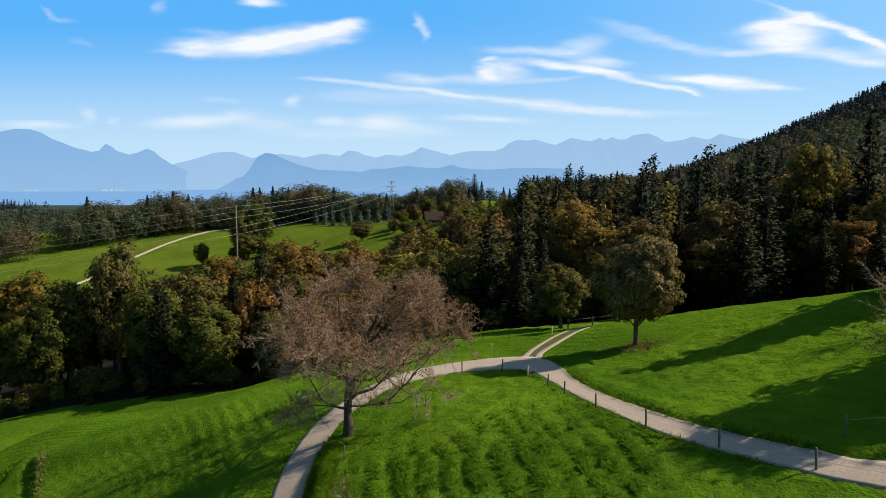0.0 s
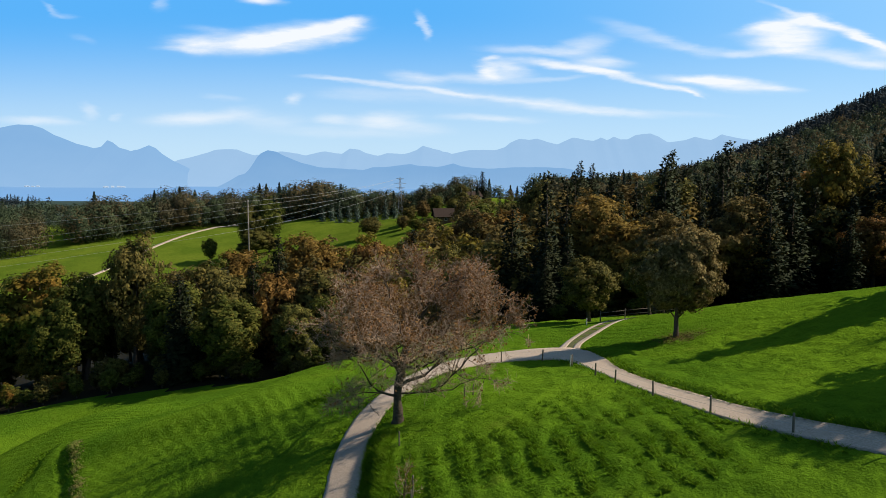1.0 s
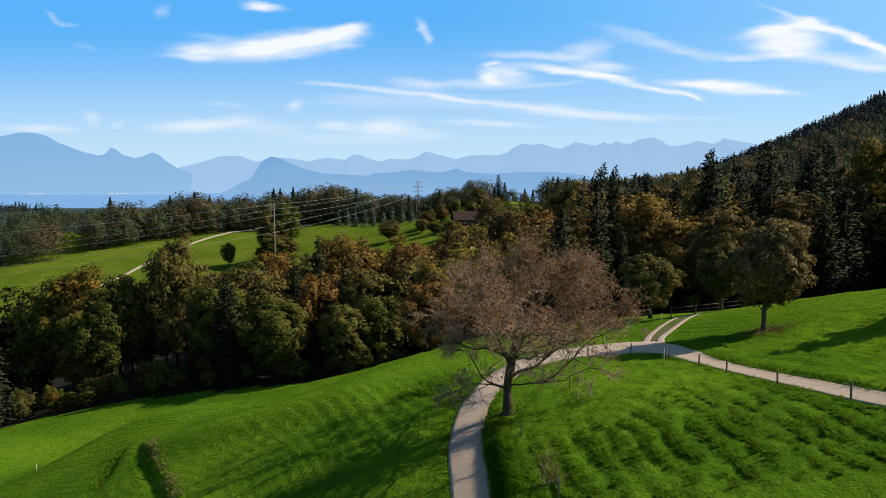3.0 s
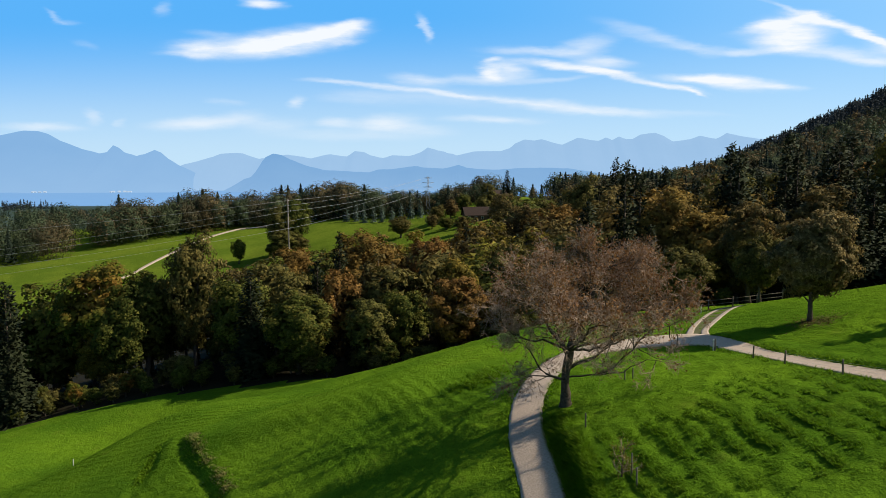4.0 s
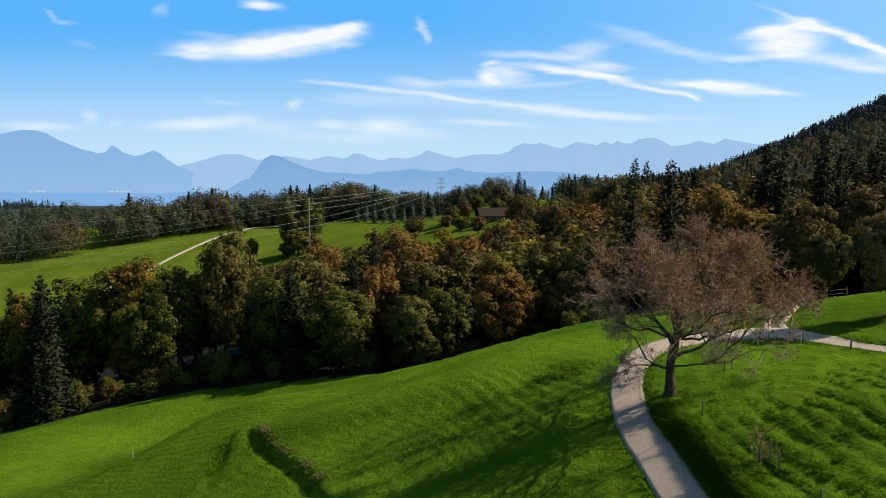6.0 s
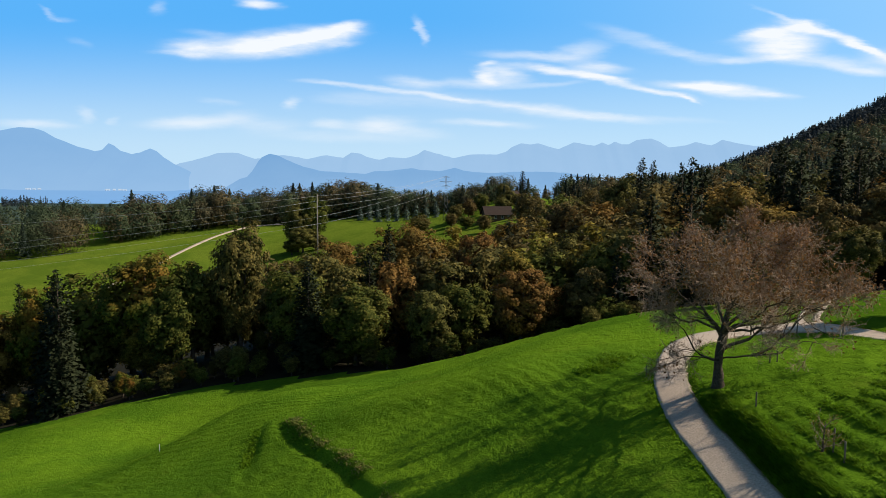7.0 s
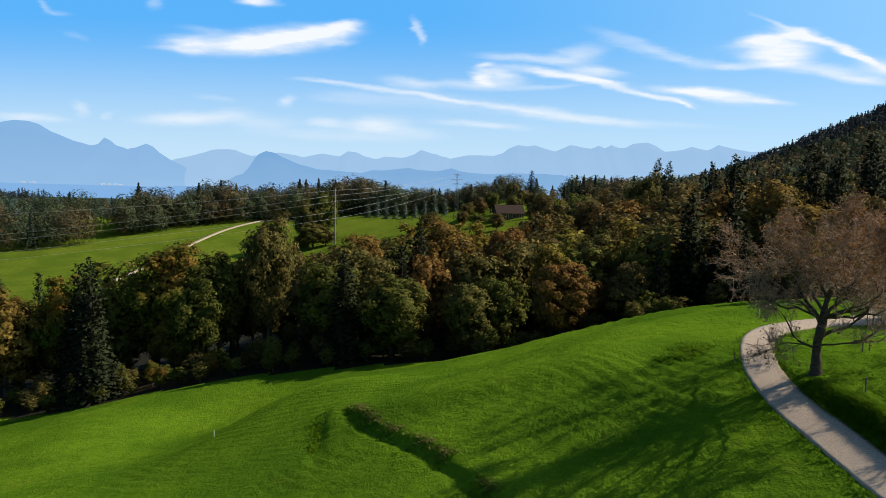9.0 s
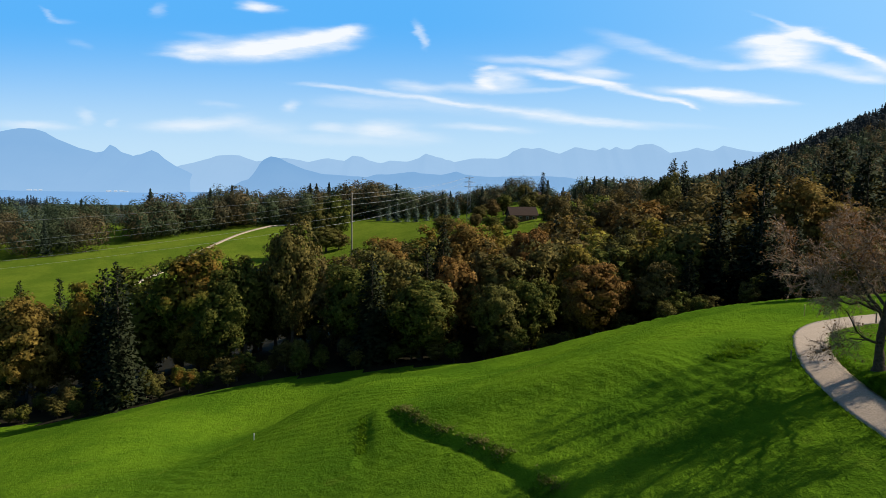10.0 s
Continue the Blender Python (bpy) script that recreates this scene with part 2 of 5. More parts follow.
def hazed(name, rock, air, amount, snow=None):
    """Ground kilometres off: its own colour, and the lit air before it painted on as emission."""
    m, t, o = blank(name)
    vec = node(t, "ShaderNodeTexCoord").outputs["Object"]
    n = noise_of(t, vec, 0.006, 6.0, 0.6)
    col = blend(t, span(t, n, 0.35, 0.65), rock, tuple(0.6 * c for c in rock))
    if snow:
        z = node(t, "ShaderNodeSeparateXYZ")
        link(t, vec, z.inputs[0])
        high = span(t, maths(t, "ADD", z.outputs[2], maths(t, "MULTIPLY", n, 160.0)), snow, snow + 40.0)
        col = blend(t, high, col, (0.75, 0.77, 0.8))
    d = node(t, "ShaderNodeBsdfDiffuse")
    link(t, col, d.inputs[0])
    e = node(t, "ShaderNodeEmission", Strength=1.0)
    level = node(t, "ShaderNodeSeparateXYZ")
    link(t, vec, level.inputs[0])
    # the painted haze turns paler towards the foot
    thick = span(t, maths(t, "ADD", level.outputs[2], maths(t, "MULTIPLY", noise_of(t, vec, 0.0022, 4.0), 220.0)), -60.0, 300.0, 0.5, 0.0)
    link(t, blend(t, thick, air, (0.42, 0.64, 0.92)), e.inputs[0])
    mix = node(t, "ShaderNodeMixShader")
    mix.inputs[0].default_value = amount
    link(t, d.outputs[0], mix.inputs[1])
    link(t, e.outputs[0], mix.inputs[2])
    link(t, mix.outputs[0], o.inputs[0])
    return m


GRASS = meadow_material("meadow_grass", (0.13, 0.232, 0.013), (0.06, 0.136, 0.009), (0.16, 0.175, 0.024), rows=0.12)
FAR_GRASS = meadow_material("far_meadow_grass", (0.14, 0.19, 0.02), (0.086, 0.14, 0.014), (0.165, 0.168, 0.035))
# brown floor, its colour taken near black for the wood's deep shade
SHADED_FLOOR = surface("shaded_forest_floor", (0.026, 0.02, 0.01), (0.01, 0.011, 0.005), 1.5, rough=1.0)
FARLAND = surface("far_land", (0.05, 0.075, 0.05), (0.03, 0.05, 0.04), 0.02, bump=0.0)
GRAVEL = surface("gravel", (0.68, 0.54, 0.43), (0.38, 0.295, 0.23), 7.0, bump=0.5, coarse=0.09, stain=(0.48, 0.375, 0.295), step=0.03)
WORN = surface("worn_grass", (0.2, 0.165, 0.09), (0.075, 0.095, 0.025), 3.0, coarse=0.2, stain=(0.12, 0.12, 0.045))
OLD_BARK = surface("old_bark", (0.15, 0.112, 0.084), (0.035, 0.027, 0.021), 5.0, bump=1.0, step=0.08, stain=(0.1, 0.08, 0.058))
BARK = surface("bark", (0.17, 0.13, 0.1), (0.06, 0.045, 0.035), 5.0, bump=0.9, step=0.06)
TWIG = surface("twig_bark", (0.5, 0.36, 0.27), (0.3, 0.21, 0.155), 3.0, bump=0.0)
POST = surface("weathered_wood", (0.26, 0.22, 0.17), (0.1, 0.085, 0.07), 14.0, bump=0.6, step=0.01)
YELLOW = surface("yellow_paint", (0.72, 0.66, 0.2), (0.6, 0.55, 0.2), 9.0, rough=0.5, bump=0.1)
PALE = surface("pale_paint", (0.78, 0.78, 0.74), (0.6, 0.6, 0.56), 9.0, rough=0.5, bump=0.1)
METAL = surface("galvanised_steel", (0.24, 0.25, 0.26), (0.16, 0.165, 0.17), 4.0, rough=0.55, bump=0.05, metal=0.3)
WIRE = surface("aluminium_wire", (0.62, 0.62, 0.62), (0.5, 0.5, 0.5), 2.0, rough=0.5, bump=0.0, metal=0.2)
CREOSOTE = surface("pole_wood", (0.32, 0.28, 0.23), (0.19, 0.16, 0.13), 3.0, bump=0.4)
TILES = surface("roof_tiles", (0.065, 0.043, 0.035), (0.04, 0.028, 0.024), 2.0, bump=0.5)
BOARDS = surface("barn_boards", (0.16, 0.1, 0.06), (0.08, 0.05, 0.035), 1.2, bump=0.4)
PLASTER = surface("plaster", (0.72, 0.7, 0.65), (0.6, 0.57, 0.52), 1.0, bump=0.1)
DARK = surface("dark_opening", (0.02, 0.02, 0.02), (0.01, 0.01, 0.01), 1.0, bump=0.0)
DRYGRASS = foliage("cut_grass", ((0.1, 0.17, 0.02), (0.2, 0.2, 0.05), (0.36, 0.31, 0.12)), 0.4, 0.9)
BLADE = foliage("grass_blades", ((0.12, 0.225, 0.006), (0.15, 0.25, 0.009), (0.2, 0.3, 0.018)), 0.5, 0.3)
RUST = foliage("rusty_leaves", ((0.2, 0.11, 0.042), (0.27, 0.15, 0.05), (0.42, 0.26, 0.1)), 0.3, 0.4)
LEAVES = {
    "green": foliage("green_leaves", ((0.067, 0.088, 0.016), (0.115, 0.124, 0.023), (0.252, 0.208, 0.041))),
    "olive": foliage("olive_leaves", ((0.091, 0.088, 0.024), (0.143, 0.124, 0.032), (0.297, 0.223, 0.059))),
    "orange": foliage("orange_leaves", ((0.175, 0.102, 0.026), (0.235, 0.140, 0.034), (0.350, 0.225, 0.060))),
    "brown": foliage("brown_leaves", ((0.118, 0.090, 0.032), (0.160, 0.113, 0.036), (0.260, 0.185, 0.060))),
    "yellow": foliage("yellow_leaves", ((0.141, 0.123, 0.021), (0.219, 0.171, 0.028), (0.382, 0.293, 0.045))),
    "turning": foliage("turning_leaves", ((0.082, 0.115, 0.017), (0.258, 0.131, 0.026), (0.302, 0.233, 0.043)), 0.35, 0.16),
    "fruit": foliage("fruit_tree_leaves", ((0.15, 0.105, 0.04), (0.23, 0.15, 0.06), (0.52, 0.37, 0.18)), 0.3, 0.5),
    "fir": foliage("fir_needles", ((0.023, 0.03, 0.014), (0.031, 0.038, 0.017), (0.04, 0.047, 0.022)), 0.1),
    "blue": foliage("blue_spruce_needles", ((0.112, 0.160, 0.128), (0.144, 0.192, 0.160), (0.192, 0.240, 0.192)), 0.12),
    # some blue of the distant haze is mixed into the far leaf tones
    "far": foliage("far_wood_leaves", ((0.085, 0.082, 0.045), (0.15, 0.1, 0.05), (0.18, 0.135, 0.065)), 0.25, 0.03, True),
    "far_green": foliage("far_green_leaves", ((0.052, 0.08, 0.045), (0.09, 0.105, 0.05), (0.13, 0.14, 0.07)), 0.25, 0.03, True),
    "far_fir": foliage("far_fir_needles", ((0.024, 0.036, 0.026), (0.034, 0.046, 0.03), (0.05, 0.06, 0.036)), 0.12, 0.03, True),
    # ridge and shore woods: haze put into the leaf colour as blue-grey
    "hill": foliage("hazed_hill_leaves", ((0.034, 0.046, 0.054), (0.04, 0.05, 0.054), (0.05, 0.057, 0.056)), 0.15, 0.012, True),
}
# blue haze is painted onto ranges and town as their own glow
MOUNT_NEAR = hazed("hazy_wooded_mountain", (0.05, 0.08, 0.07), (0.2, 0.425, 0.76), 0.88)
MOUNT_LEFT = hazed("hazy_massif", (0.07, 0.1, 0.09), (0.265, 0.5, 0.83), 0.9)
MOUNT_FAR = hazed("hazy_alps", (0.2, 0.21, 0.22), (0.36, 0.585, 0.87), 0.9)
HAZY_WALL = hazed("hazy_plaster", (0.8, 0.78, 0.74), (0.5, 0.69, 0.93), 0.6)
m_lake, lt, lo = blank("hazed_lake_water")
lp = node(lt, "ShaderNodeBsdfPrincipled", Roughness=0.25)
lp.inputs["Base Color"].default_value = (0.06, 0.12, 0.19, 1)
# haze over the lake is painted in: most of its blue is emitted
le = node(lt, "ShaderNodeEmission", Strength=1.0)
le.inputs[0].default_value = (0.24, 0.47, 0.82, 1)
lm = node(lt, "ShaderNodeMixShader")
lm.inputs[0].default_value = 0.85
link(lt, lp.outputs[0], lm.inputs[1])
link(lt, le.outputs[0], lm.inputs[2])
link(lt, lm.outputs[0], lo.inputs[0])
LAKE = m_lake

# ---------------- the lie of the land ----------------
SWELLS = [  # by rows from near to far, each from west to east, 20 m and 16 m apart
    -0.56, -1.72, -1.14, -1.33, 0.38, 0.55, 0.36, -0.01,
    -0.3, -0.43, -0.42, 0.29, 1.52, -0.94, -0.96, -0.19,
    -0.19, -1.92, 0.92, 1.31, -0.78, -1.92, -0.14, -0.8,
    -0.74, -0.01, 0.06, 1.56, -0.44, -0.27, -1.64, -3.65,
    -2.79, 3.05, -2.81, -1.48, -0.6, -2.92, -3.67, -4.06,
    -4.8, -2.37, 1.86, 4.27, 4.67, 3.61, 1.8, -1.06]
ROAD = [  # the lane's middle and its width
    (-11.3, 20, 2.7), (-11.6, 34, 2.7), (-11.7, 46, 2.8), (-11.8, 53, 2.9), (-12.0, 58, 2.9), (-11.7, 63, 2.9), (-10.8, 67.8, 3.0), (-8.7, 73.6, 3.2),
    (-5.6, 79.2, 3.8), (-1.4, 82.7, 4.8), (4.0, 83.4, 5.4), (8.4, 81.9, 5.4), (10.8, 77.6, 3.4), (11.6, 70.5, 2.3),
    (12.3, 63.5, 2.1), (13.4, 57, 2.1), (15.4, 49.5, 2.2), (17.8, 44, 2.2), (20.2, 39.8, 2.2), (22.4, 36.4, 2.2), (29, 29, 2.2), (40, 22, 2.2)]


def softplus(v, k):
    return k * np.logaddexp(0, v / k)


def sigmoid(v):
    return 1 / (1 + np.exp(-np.clip(v, -60, 60)))


def ramp(v):
    v = np.clip(v, 0, 1)
    return v * v * (3 - 2 * v)


def polyline(points, gap=0.5):
    """A smooth line through the points, in even steps."""
    p = np.array(points, float)
    rows = []
    for i in range(len(p) - 1):
        a, b, c, d = p[max(i - 1, 0)], p[i], p[i + 1], p[min(i + 2, len(p) - 1)]
        n = max(2, int(np.hypot(*(c - b)[:2]) / gap))
        for s in np.arange(n) / n:
            rows.append(0.5 * (2 * b + (c - a) * s + (2 * a - 5 * b + 4 * c - d) * s * s + (3 * b - a - 3 * c + d) * s ** 3))
    rows.append(p[-1])
    return np.array(rows)


LANE = polyline(ROAD)
BANK = LANE[LANE[:, 1] < 74][: int(np.argmax(LANE[:, 1] > 73))]

UPPER = LANE[int(np.argmax(LANE[:, 1])):]
UPPER = UPPER[UPPER[:, 1] < 79]


def near_hill(x, y):
    xs = -150 + softplus(x + 150, 12) - softplus(x - 60, 12) * 0.8
    brow = 92 + 26 * sigmoid(-(x + 62) / 9)
    z = 1 + 0.28 * xs - (6 + 16 * sigmoid((x + 35) / 14)) * (1 - np.exp(-(np.maximum(y - brow, 0) / 34) ** 2))
    k = 0
    for b in range(6):
        for a in range(8):
            z = z + SWELLS[k] * np.exp(-((x + 80 - 20 * a) ** 2 + (y - 46 - 16 * b) ** 2) / 18.0 ** 2)
            k += 1
    # the rounded shoulder that runs from the ditch's head to the lane, steeper on its lower side
    lx, ly = 0.9135, -0.4069
    along = (x + 52) * lx + (y - 89) * ly
    below = (x + 52) * ly - (y - 89) * lx
    past = np.maximum(along - 30, 0) + np.maximum(-2 - along, 0)
    z = z + 0.95 * np.exp(-(below / np.where(below > 0, 3.4, 6.5)) ** 2 - (past / 4.5) ** 2)
    # the bank east of the lane
    d = x - np.interp(y, BANK[:, 1], BANK[:, 0])
    z = z + 0.9 * np.exp(-np.maximum(d - 3.0, 0) / 6.0) * sigmoid((d - 2.6) / 0.16) * sigmoid(-(y - 58.5) / 1.6)
    z = z + 0.35 * sigmoid((d - 1.9) / 0.12) * np.exp(-np.maximum(d - 2.0, 0) / 1.2) * sigmoid(-(y - 67) / 1.5) * sigmoid((y - 57) / 1.5)
    # the low cut above the upper lane
    up = x - np.interp(-y, -UPPER[:, 1], UPPER[:, 0])
    z = z + 0.4 * sigmoid((up - 1.5) / 0.15) * np.exp(-np.maximum(up - 1.5, 0) / 4.0) * sigmoid(-(y - 75) / 1.0)
    # the ditch west of it, with a cut edge
    ax, ay, bx, by = -52.2, 90.6, -36.6, 59.0
    x = x - 0.4 * np.sin((y - 60) * 0.16)
    t = np.clip(((x - ax) * (bx - ax) + (y - ay) * (by - ay)) / ((bx - ax) ** 2 + (by - ay) ** 2), -0.2, 1.4)
    off = ((x - ax) * (by - ay) - (y - ay) * (bx - ax)) / math.hypot(bx - ax, by - ay) * -1
    inside = sigmoid((t + 0.0) * 40) * sigmoid(-(t - 1.3) * 10)
    z = z + inside * (0.42 * sigmoid((off - 0.3) / 0.22) * np.exp(-np.maximum(off, 0) / 5.0) - 0.35 * np.exp(-((off + 0.5) / 0.6) ** 2))
    x = x + 0.4 * np.sin((y - 60) * 0.16)
    ax, ay = -56.0, 92.0
    off2 = (x - ax) - (y - ay) * -0.12
    z = z - 0.4 * np.exp(-(off2 / 0.9) ** 2) * sigmoid((y - 80) / 2) * sigmoid(-(y - 92) / 1.0)
    return z


def far_land(x, y):
    xs = np.maximum(x, -140 + (x + 140) * 0.12)
    east = softplus(x, 25) * 0.03
    z = -12 + 0.2 * (np.minimum(xs, 0) + 51) + east
    lift = np.where(y > 400, 0.12 * (np.minimum(y, 520) - 430), 0.06 * (y - 400) - 3.6)
    z = z + np.where(lift > 0, lift * sigmoid(-(x + 82) / 14), lift) + 5 * np.exp(-((x - 22) / 26) ** 2 - ((y - 480) / 45) ** 2) - 4 * sigmoid((x - 45) / 15) * ramp((y - 300) / 150)
    fall = ramp((y - 620) / 1100)
    shore = sigmoid(-(x + 150) / 60)
    z = z * (1 - fall) + (-108 + 42 * shore) * fall - (20 - 8 * shore) * ramp((y - 1700) / 500)
    z = z + 12 * np.exp(-((x + 690) / 190) ** 2 - ((y - 1220) / 160) ** 2)
    x0 = 60 + 0.19 * (y - 150)
    hill = 0.45 * softplus(x - x0, 30) * ramp((y - 330) / 950) * ramp((3800 - y) / 2000)
    return z + np.minimum(hill, 420)


def hash01(i, j, seed):
    v = np.sin(i * 127.1 + j * 311.7 + seed * 74.7) * 43758.5453
    return v - np.floor(v)


def value_noise(x, y, seed):
    i, j = np.floor(x), np.floor(y)
    u, v = ramp(x - i), ramp(y - j)
    a, b, c, d = hash01(i, j, seed), hash01(i + 1, j, seed), hash01(i, j + 1, seed), hash01(i + 1, j + 1, seed)
    return (a * (1 - u) + b * u) * (1 - v) + (c * (1 - u) + d * u) * v - 0.5


def ground_z(x, y):
    x, y = np.asarray(x, float), np.asarray(y, float)
    s = ramp((y - 185) / 90)
    return near_hill(x, np.minimum(y, 300)) * (1 - s) + far_land(x, np.maximum(y, 185)) * s


def z_at(x, y):
    return float(ground_z(np.array([x]), np.array([y]))[0])


# ---------------- building helpers ----------------
def mesh_of(name, verts, faces, material, smooth=False):
    me = bpy.data.meshes.new(name)
    me.from_pydata(verts.tolist() if isinstance(verts, np.ndarray) else verts, [], faces.tolist() if isinstance(faces, np.ndarray) else faces)
    me.materials.append(material)
    if smooth:
        me.polygons.foreach_set("use_smooth", [True] * len(me.polygons))
    me.update()
    return me


def leaf_mesh(name, verts, material, normals, tone=None):
    """Separate three-cornered blades; each takes the rounded shading of the clump that it grows on."""
    n = len(verts) // 3
    me = bpy.data.meshes.new(name)
    me.vertices.add(3 * n)
    me.vertices.foreach_set("co", np.ascontiguousarray(verts, np.float32).ravel())
    me.loops.add(3 * n)
    me.loops.foreach_set("vertex_index", np.arange(3 * n, dtype=np.int32))
    me.polygons.add(n)
    me.polygons.foreach_set("loop_start", np.arange(0, 3 * n, 3, dtype=np.int32))
    me.update(calc_edges=True)
    normals = normals / np.maximum(np.linalg.norm(normals, axis=1, keepdims=True), 1e-6)
    soft = me.attributes.new("custom_normal", "FLOAT_VECTOR", "POINT")
    soft.data.foreach_set("vector", np.repeat(normals, 3, 0).astype(np.float32).ravel())
    if tone is not None:
        own = me.attributes.new("tree_tone", "FLOAT", "POINT")
        own.data.foreach_set("value", np.repeat(tone, 3).astype(np.float32))
    me.materials.append(material)
    me.update()
    return me


def part(name, data, parent, label=""):
    ob = new(name, data)
    ob.parent = parent
    if label:
        tagged(ob, label)
    return ob


def thing(name, x, y, z, label, category, group="", kind=""):
    ob = new(name)
    ob.location = (x, y, z)
    ob.empty_display_size = 0.3
    return tagged(ob, label, category, group, kind)


class Tubes:
    """Gathers tapered tubes into one mesh."""

    def __init__(self):
        self.verts, self.faces = [], []

    def add(self, path, radii, sides):
        start = len(self.verts)
        n = len(path)
        for i in range(n):
            d = (path[min(i + 1, n - 1)] - path[max(i - 1, 0)]).normalized()
            u = d.orthogonal().normalized()
            v = d.cross(u)
            for k in range(sides):
                a = 2 * math.pi * k / sides
                self.verts.append(tuple(path[i] + (u * math.cos(a) + v * math.sin(a)) * radii[i]))
        for i in range(n - 1):
            for k in range(sides):
                a, b = start + i * sides + k, start + i * sides + (k + 1) % sides
                self.faces.append((a, b, b + sides, a + sides))
        self.faces.append(tuple(start + (n - 1) * sides + k for k in range(sides)))
        self.faces.append(tuple(start + sides - 1 - k for k in range(sides)))

    def mesh(self, name, material):
        return mesh_of(name, self.verts, self.faces, material, True)


def boxes_mesh(name, boxes, material, bevel=0.0):
    """Boxes (centre, half sizes) as one bevelled mesh."""
    bm = bmesh.new()
    for c, h in boxes:
        made = bmesh.ops.create_cube(bm, size=2.0)["verts"]
        for v in made:
            v.co = Vector((v.co.x * h[0] + c[0], v.co.y * h[1] + c[1], v.co.z * h[2] + c[2]))
    if bevel:
        bmesh.ops.bevel(bm, geom=bm.edges[:], offset=bevel, segments=1, affect="EDGES")
    me = bpy.data.meshes.new(name)
    bm.to_mesh(me)
    bm.free()
    me.materials.append(material)
    return me


def cards(centres, normals, sizes, rng, aspect=0.66):
    """Small leaf blades at the places given, facing roughly along the normals."""
    n = len(centres)
    nr = normals / np.maximum(np.linalg.norm(normals, axis=1, keepdims=True), 1e-6)
    any_way = rng.normal(size=(n, 3))
    t = np.cross(nr, any_way)
    t /= np.maximum(np.linalg.norm(t, axis=1, keepdims=True), 1e-6)
    b = np.cross(nr, t)
    s = sizes[:, None]
    v = np.stack([centres - t * s, centres - b * s * aspect + t * s * 0.6, centres + b * s * aspect + t * s * 0.6], 1).reshape(-1, 3)
    # every blade's front looks outward
    turned = np.einsum("ij,ij->i", np.cross(v[1::3] - v[0::3], v[2::3] - v[0::3]), nr) < 0
    v = v.reshape(-1, 3, 3)
    v[turned] = v[turned][:, ::-1]
    return v.reshape(-1, 3), np.arange(3 * n).reshape(-1, 3)


def limb_path(p, d, length, steps, rng, wander=0.2, lift=0.05):
    path, d = [Vector(p)], Vector(d).normalized()
    for _ in range(steps):
        d = (d + Vector(rng.normal(size=3)) * wander + Vector((0, 0, lift))).normalized()
        path.append(path[-1] + d * (length / steps))
    return path


def taper(r0, r1, n):
    return [r0 + (r1 - r0) * i / (n - 1) for i in range(n)]


# ---------------- ground ----------------
def forest_edge(x):
    return np.interp(x, [-400, -170, -118, -95, -70, -42, -20, 10, 30, 60, 90, 140], [330, 170, 152, 149, 145.5, 138, 132, 124, 122, 120, 112, 95])


def spaced(lo, hi, step, reach_lo, reach_hi, grow):
    core = np.arange(lo, hi + step / 2, step)
    up, s, v = [], step, hi
    while v < reach_hi:
        s = min(s * grow, 260)
        v += s
        up.append(v)
    down, s, v = [], step, lo
    while v > reach_lo:
        s = min(s * grow, 260)
        v -= s
        down.append(v)
    return np.array(down[::-1] + core.tolist() + up)


gx, gy = spaced(-80, 40, 0.4, -4600, 4600, 1.09), spaced(38, 112, 0.4, -900, 4750, 1.07)
GX, GY = np.meshgrid(gx, gy)
GZ = ground_z(GX, GY)


def lane_distance(x, y, line, reach=40):
    """How far inside the line's edge: positive on the lane."""
    best = np.full(x.shape, -reach, float)
    for px, py, w in line[::2]:
        best = np.maximum(best, w / 2 - np.hypot(x - px, y - py))
    return best


meadow_zone = (GY > 30) & (GY < 126) & (GX > -95) & (GX < 60)
on_lane = np.full(GX.shape, -40.0)
on_lane[meadow_zone] = lane_distance(GX[meadow_zone], GY[meadow_zone], LANE)
TRACKS = [polyline([(9.4, 84.6, 0.8), (10.6, 87.3, 0.7), (12.6, 90.5, 0.55), (15.6, 94.5, 0.5), (19, 99, 0.45), (22.5, 105, 0.45)]),
          polyline([(10.6, 82.6, 0.9), (11.5, 85.5, 0.75), (13.8, 88.9, 0.6), (16.6, 92.7, 0.5), (20.2, 97.4, 0.45), (23.8, 103.5, 0.45)])]
for line in TRACKS:
    on_lane[meadow_zone] = np.maximum(on_lane[meadow_zone], lane_distance(GX[meadow_zone], GY[meadow_zone], line))
east = ramp((GX - np.interp(GY, BANK[:, 1], BANK[:, 0]) - 3) / 3) * ramp((84 - GY) / 6)


def row_wave(x, y):
    return np.sin((x + y * 0.13) * 2 * math.pi / 1.65 + value_noise(x * 0.4, y * 0.25, 4) * 4)


tuft = value_noise(GX * 1.0, GY * 0.75, 1) * 0.2 + value_noise(GX * 0.35, GY * 0.3, 2) * 0.22 + np.random.default_rng(2).normal(size=GX.shape) * 0.022
row = row_wave(GX, GY) * 0.15 * (0.6 + value_noise(GX * 0.25, GY * 0.3, 12)) * ramp((58 - GY) / 10) * ramp((7 - GX) / 7) + value_noise(GX * 1.4, GY * 1.3, 5) * 0.34
lower = ramp((86 - GY) / 8)
swathe = np.where(lower > 0.5, GX * 0.89 + GY * 0.46 + value_noise(GX * 0.05, GY * 0.05, 6) * 9, GX * 0.4 + GY * 0.92 + value_noise(GX * 0.06, GY * 0.06, 6) * 9)
mown = np.sin(swathe * 2 * math.pi / 1.5) * 0.12 * np.abs(lower * 2 - 1) * (0.55 + value_noise(GX * 0.09, GY * 0.09, 8))
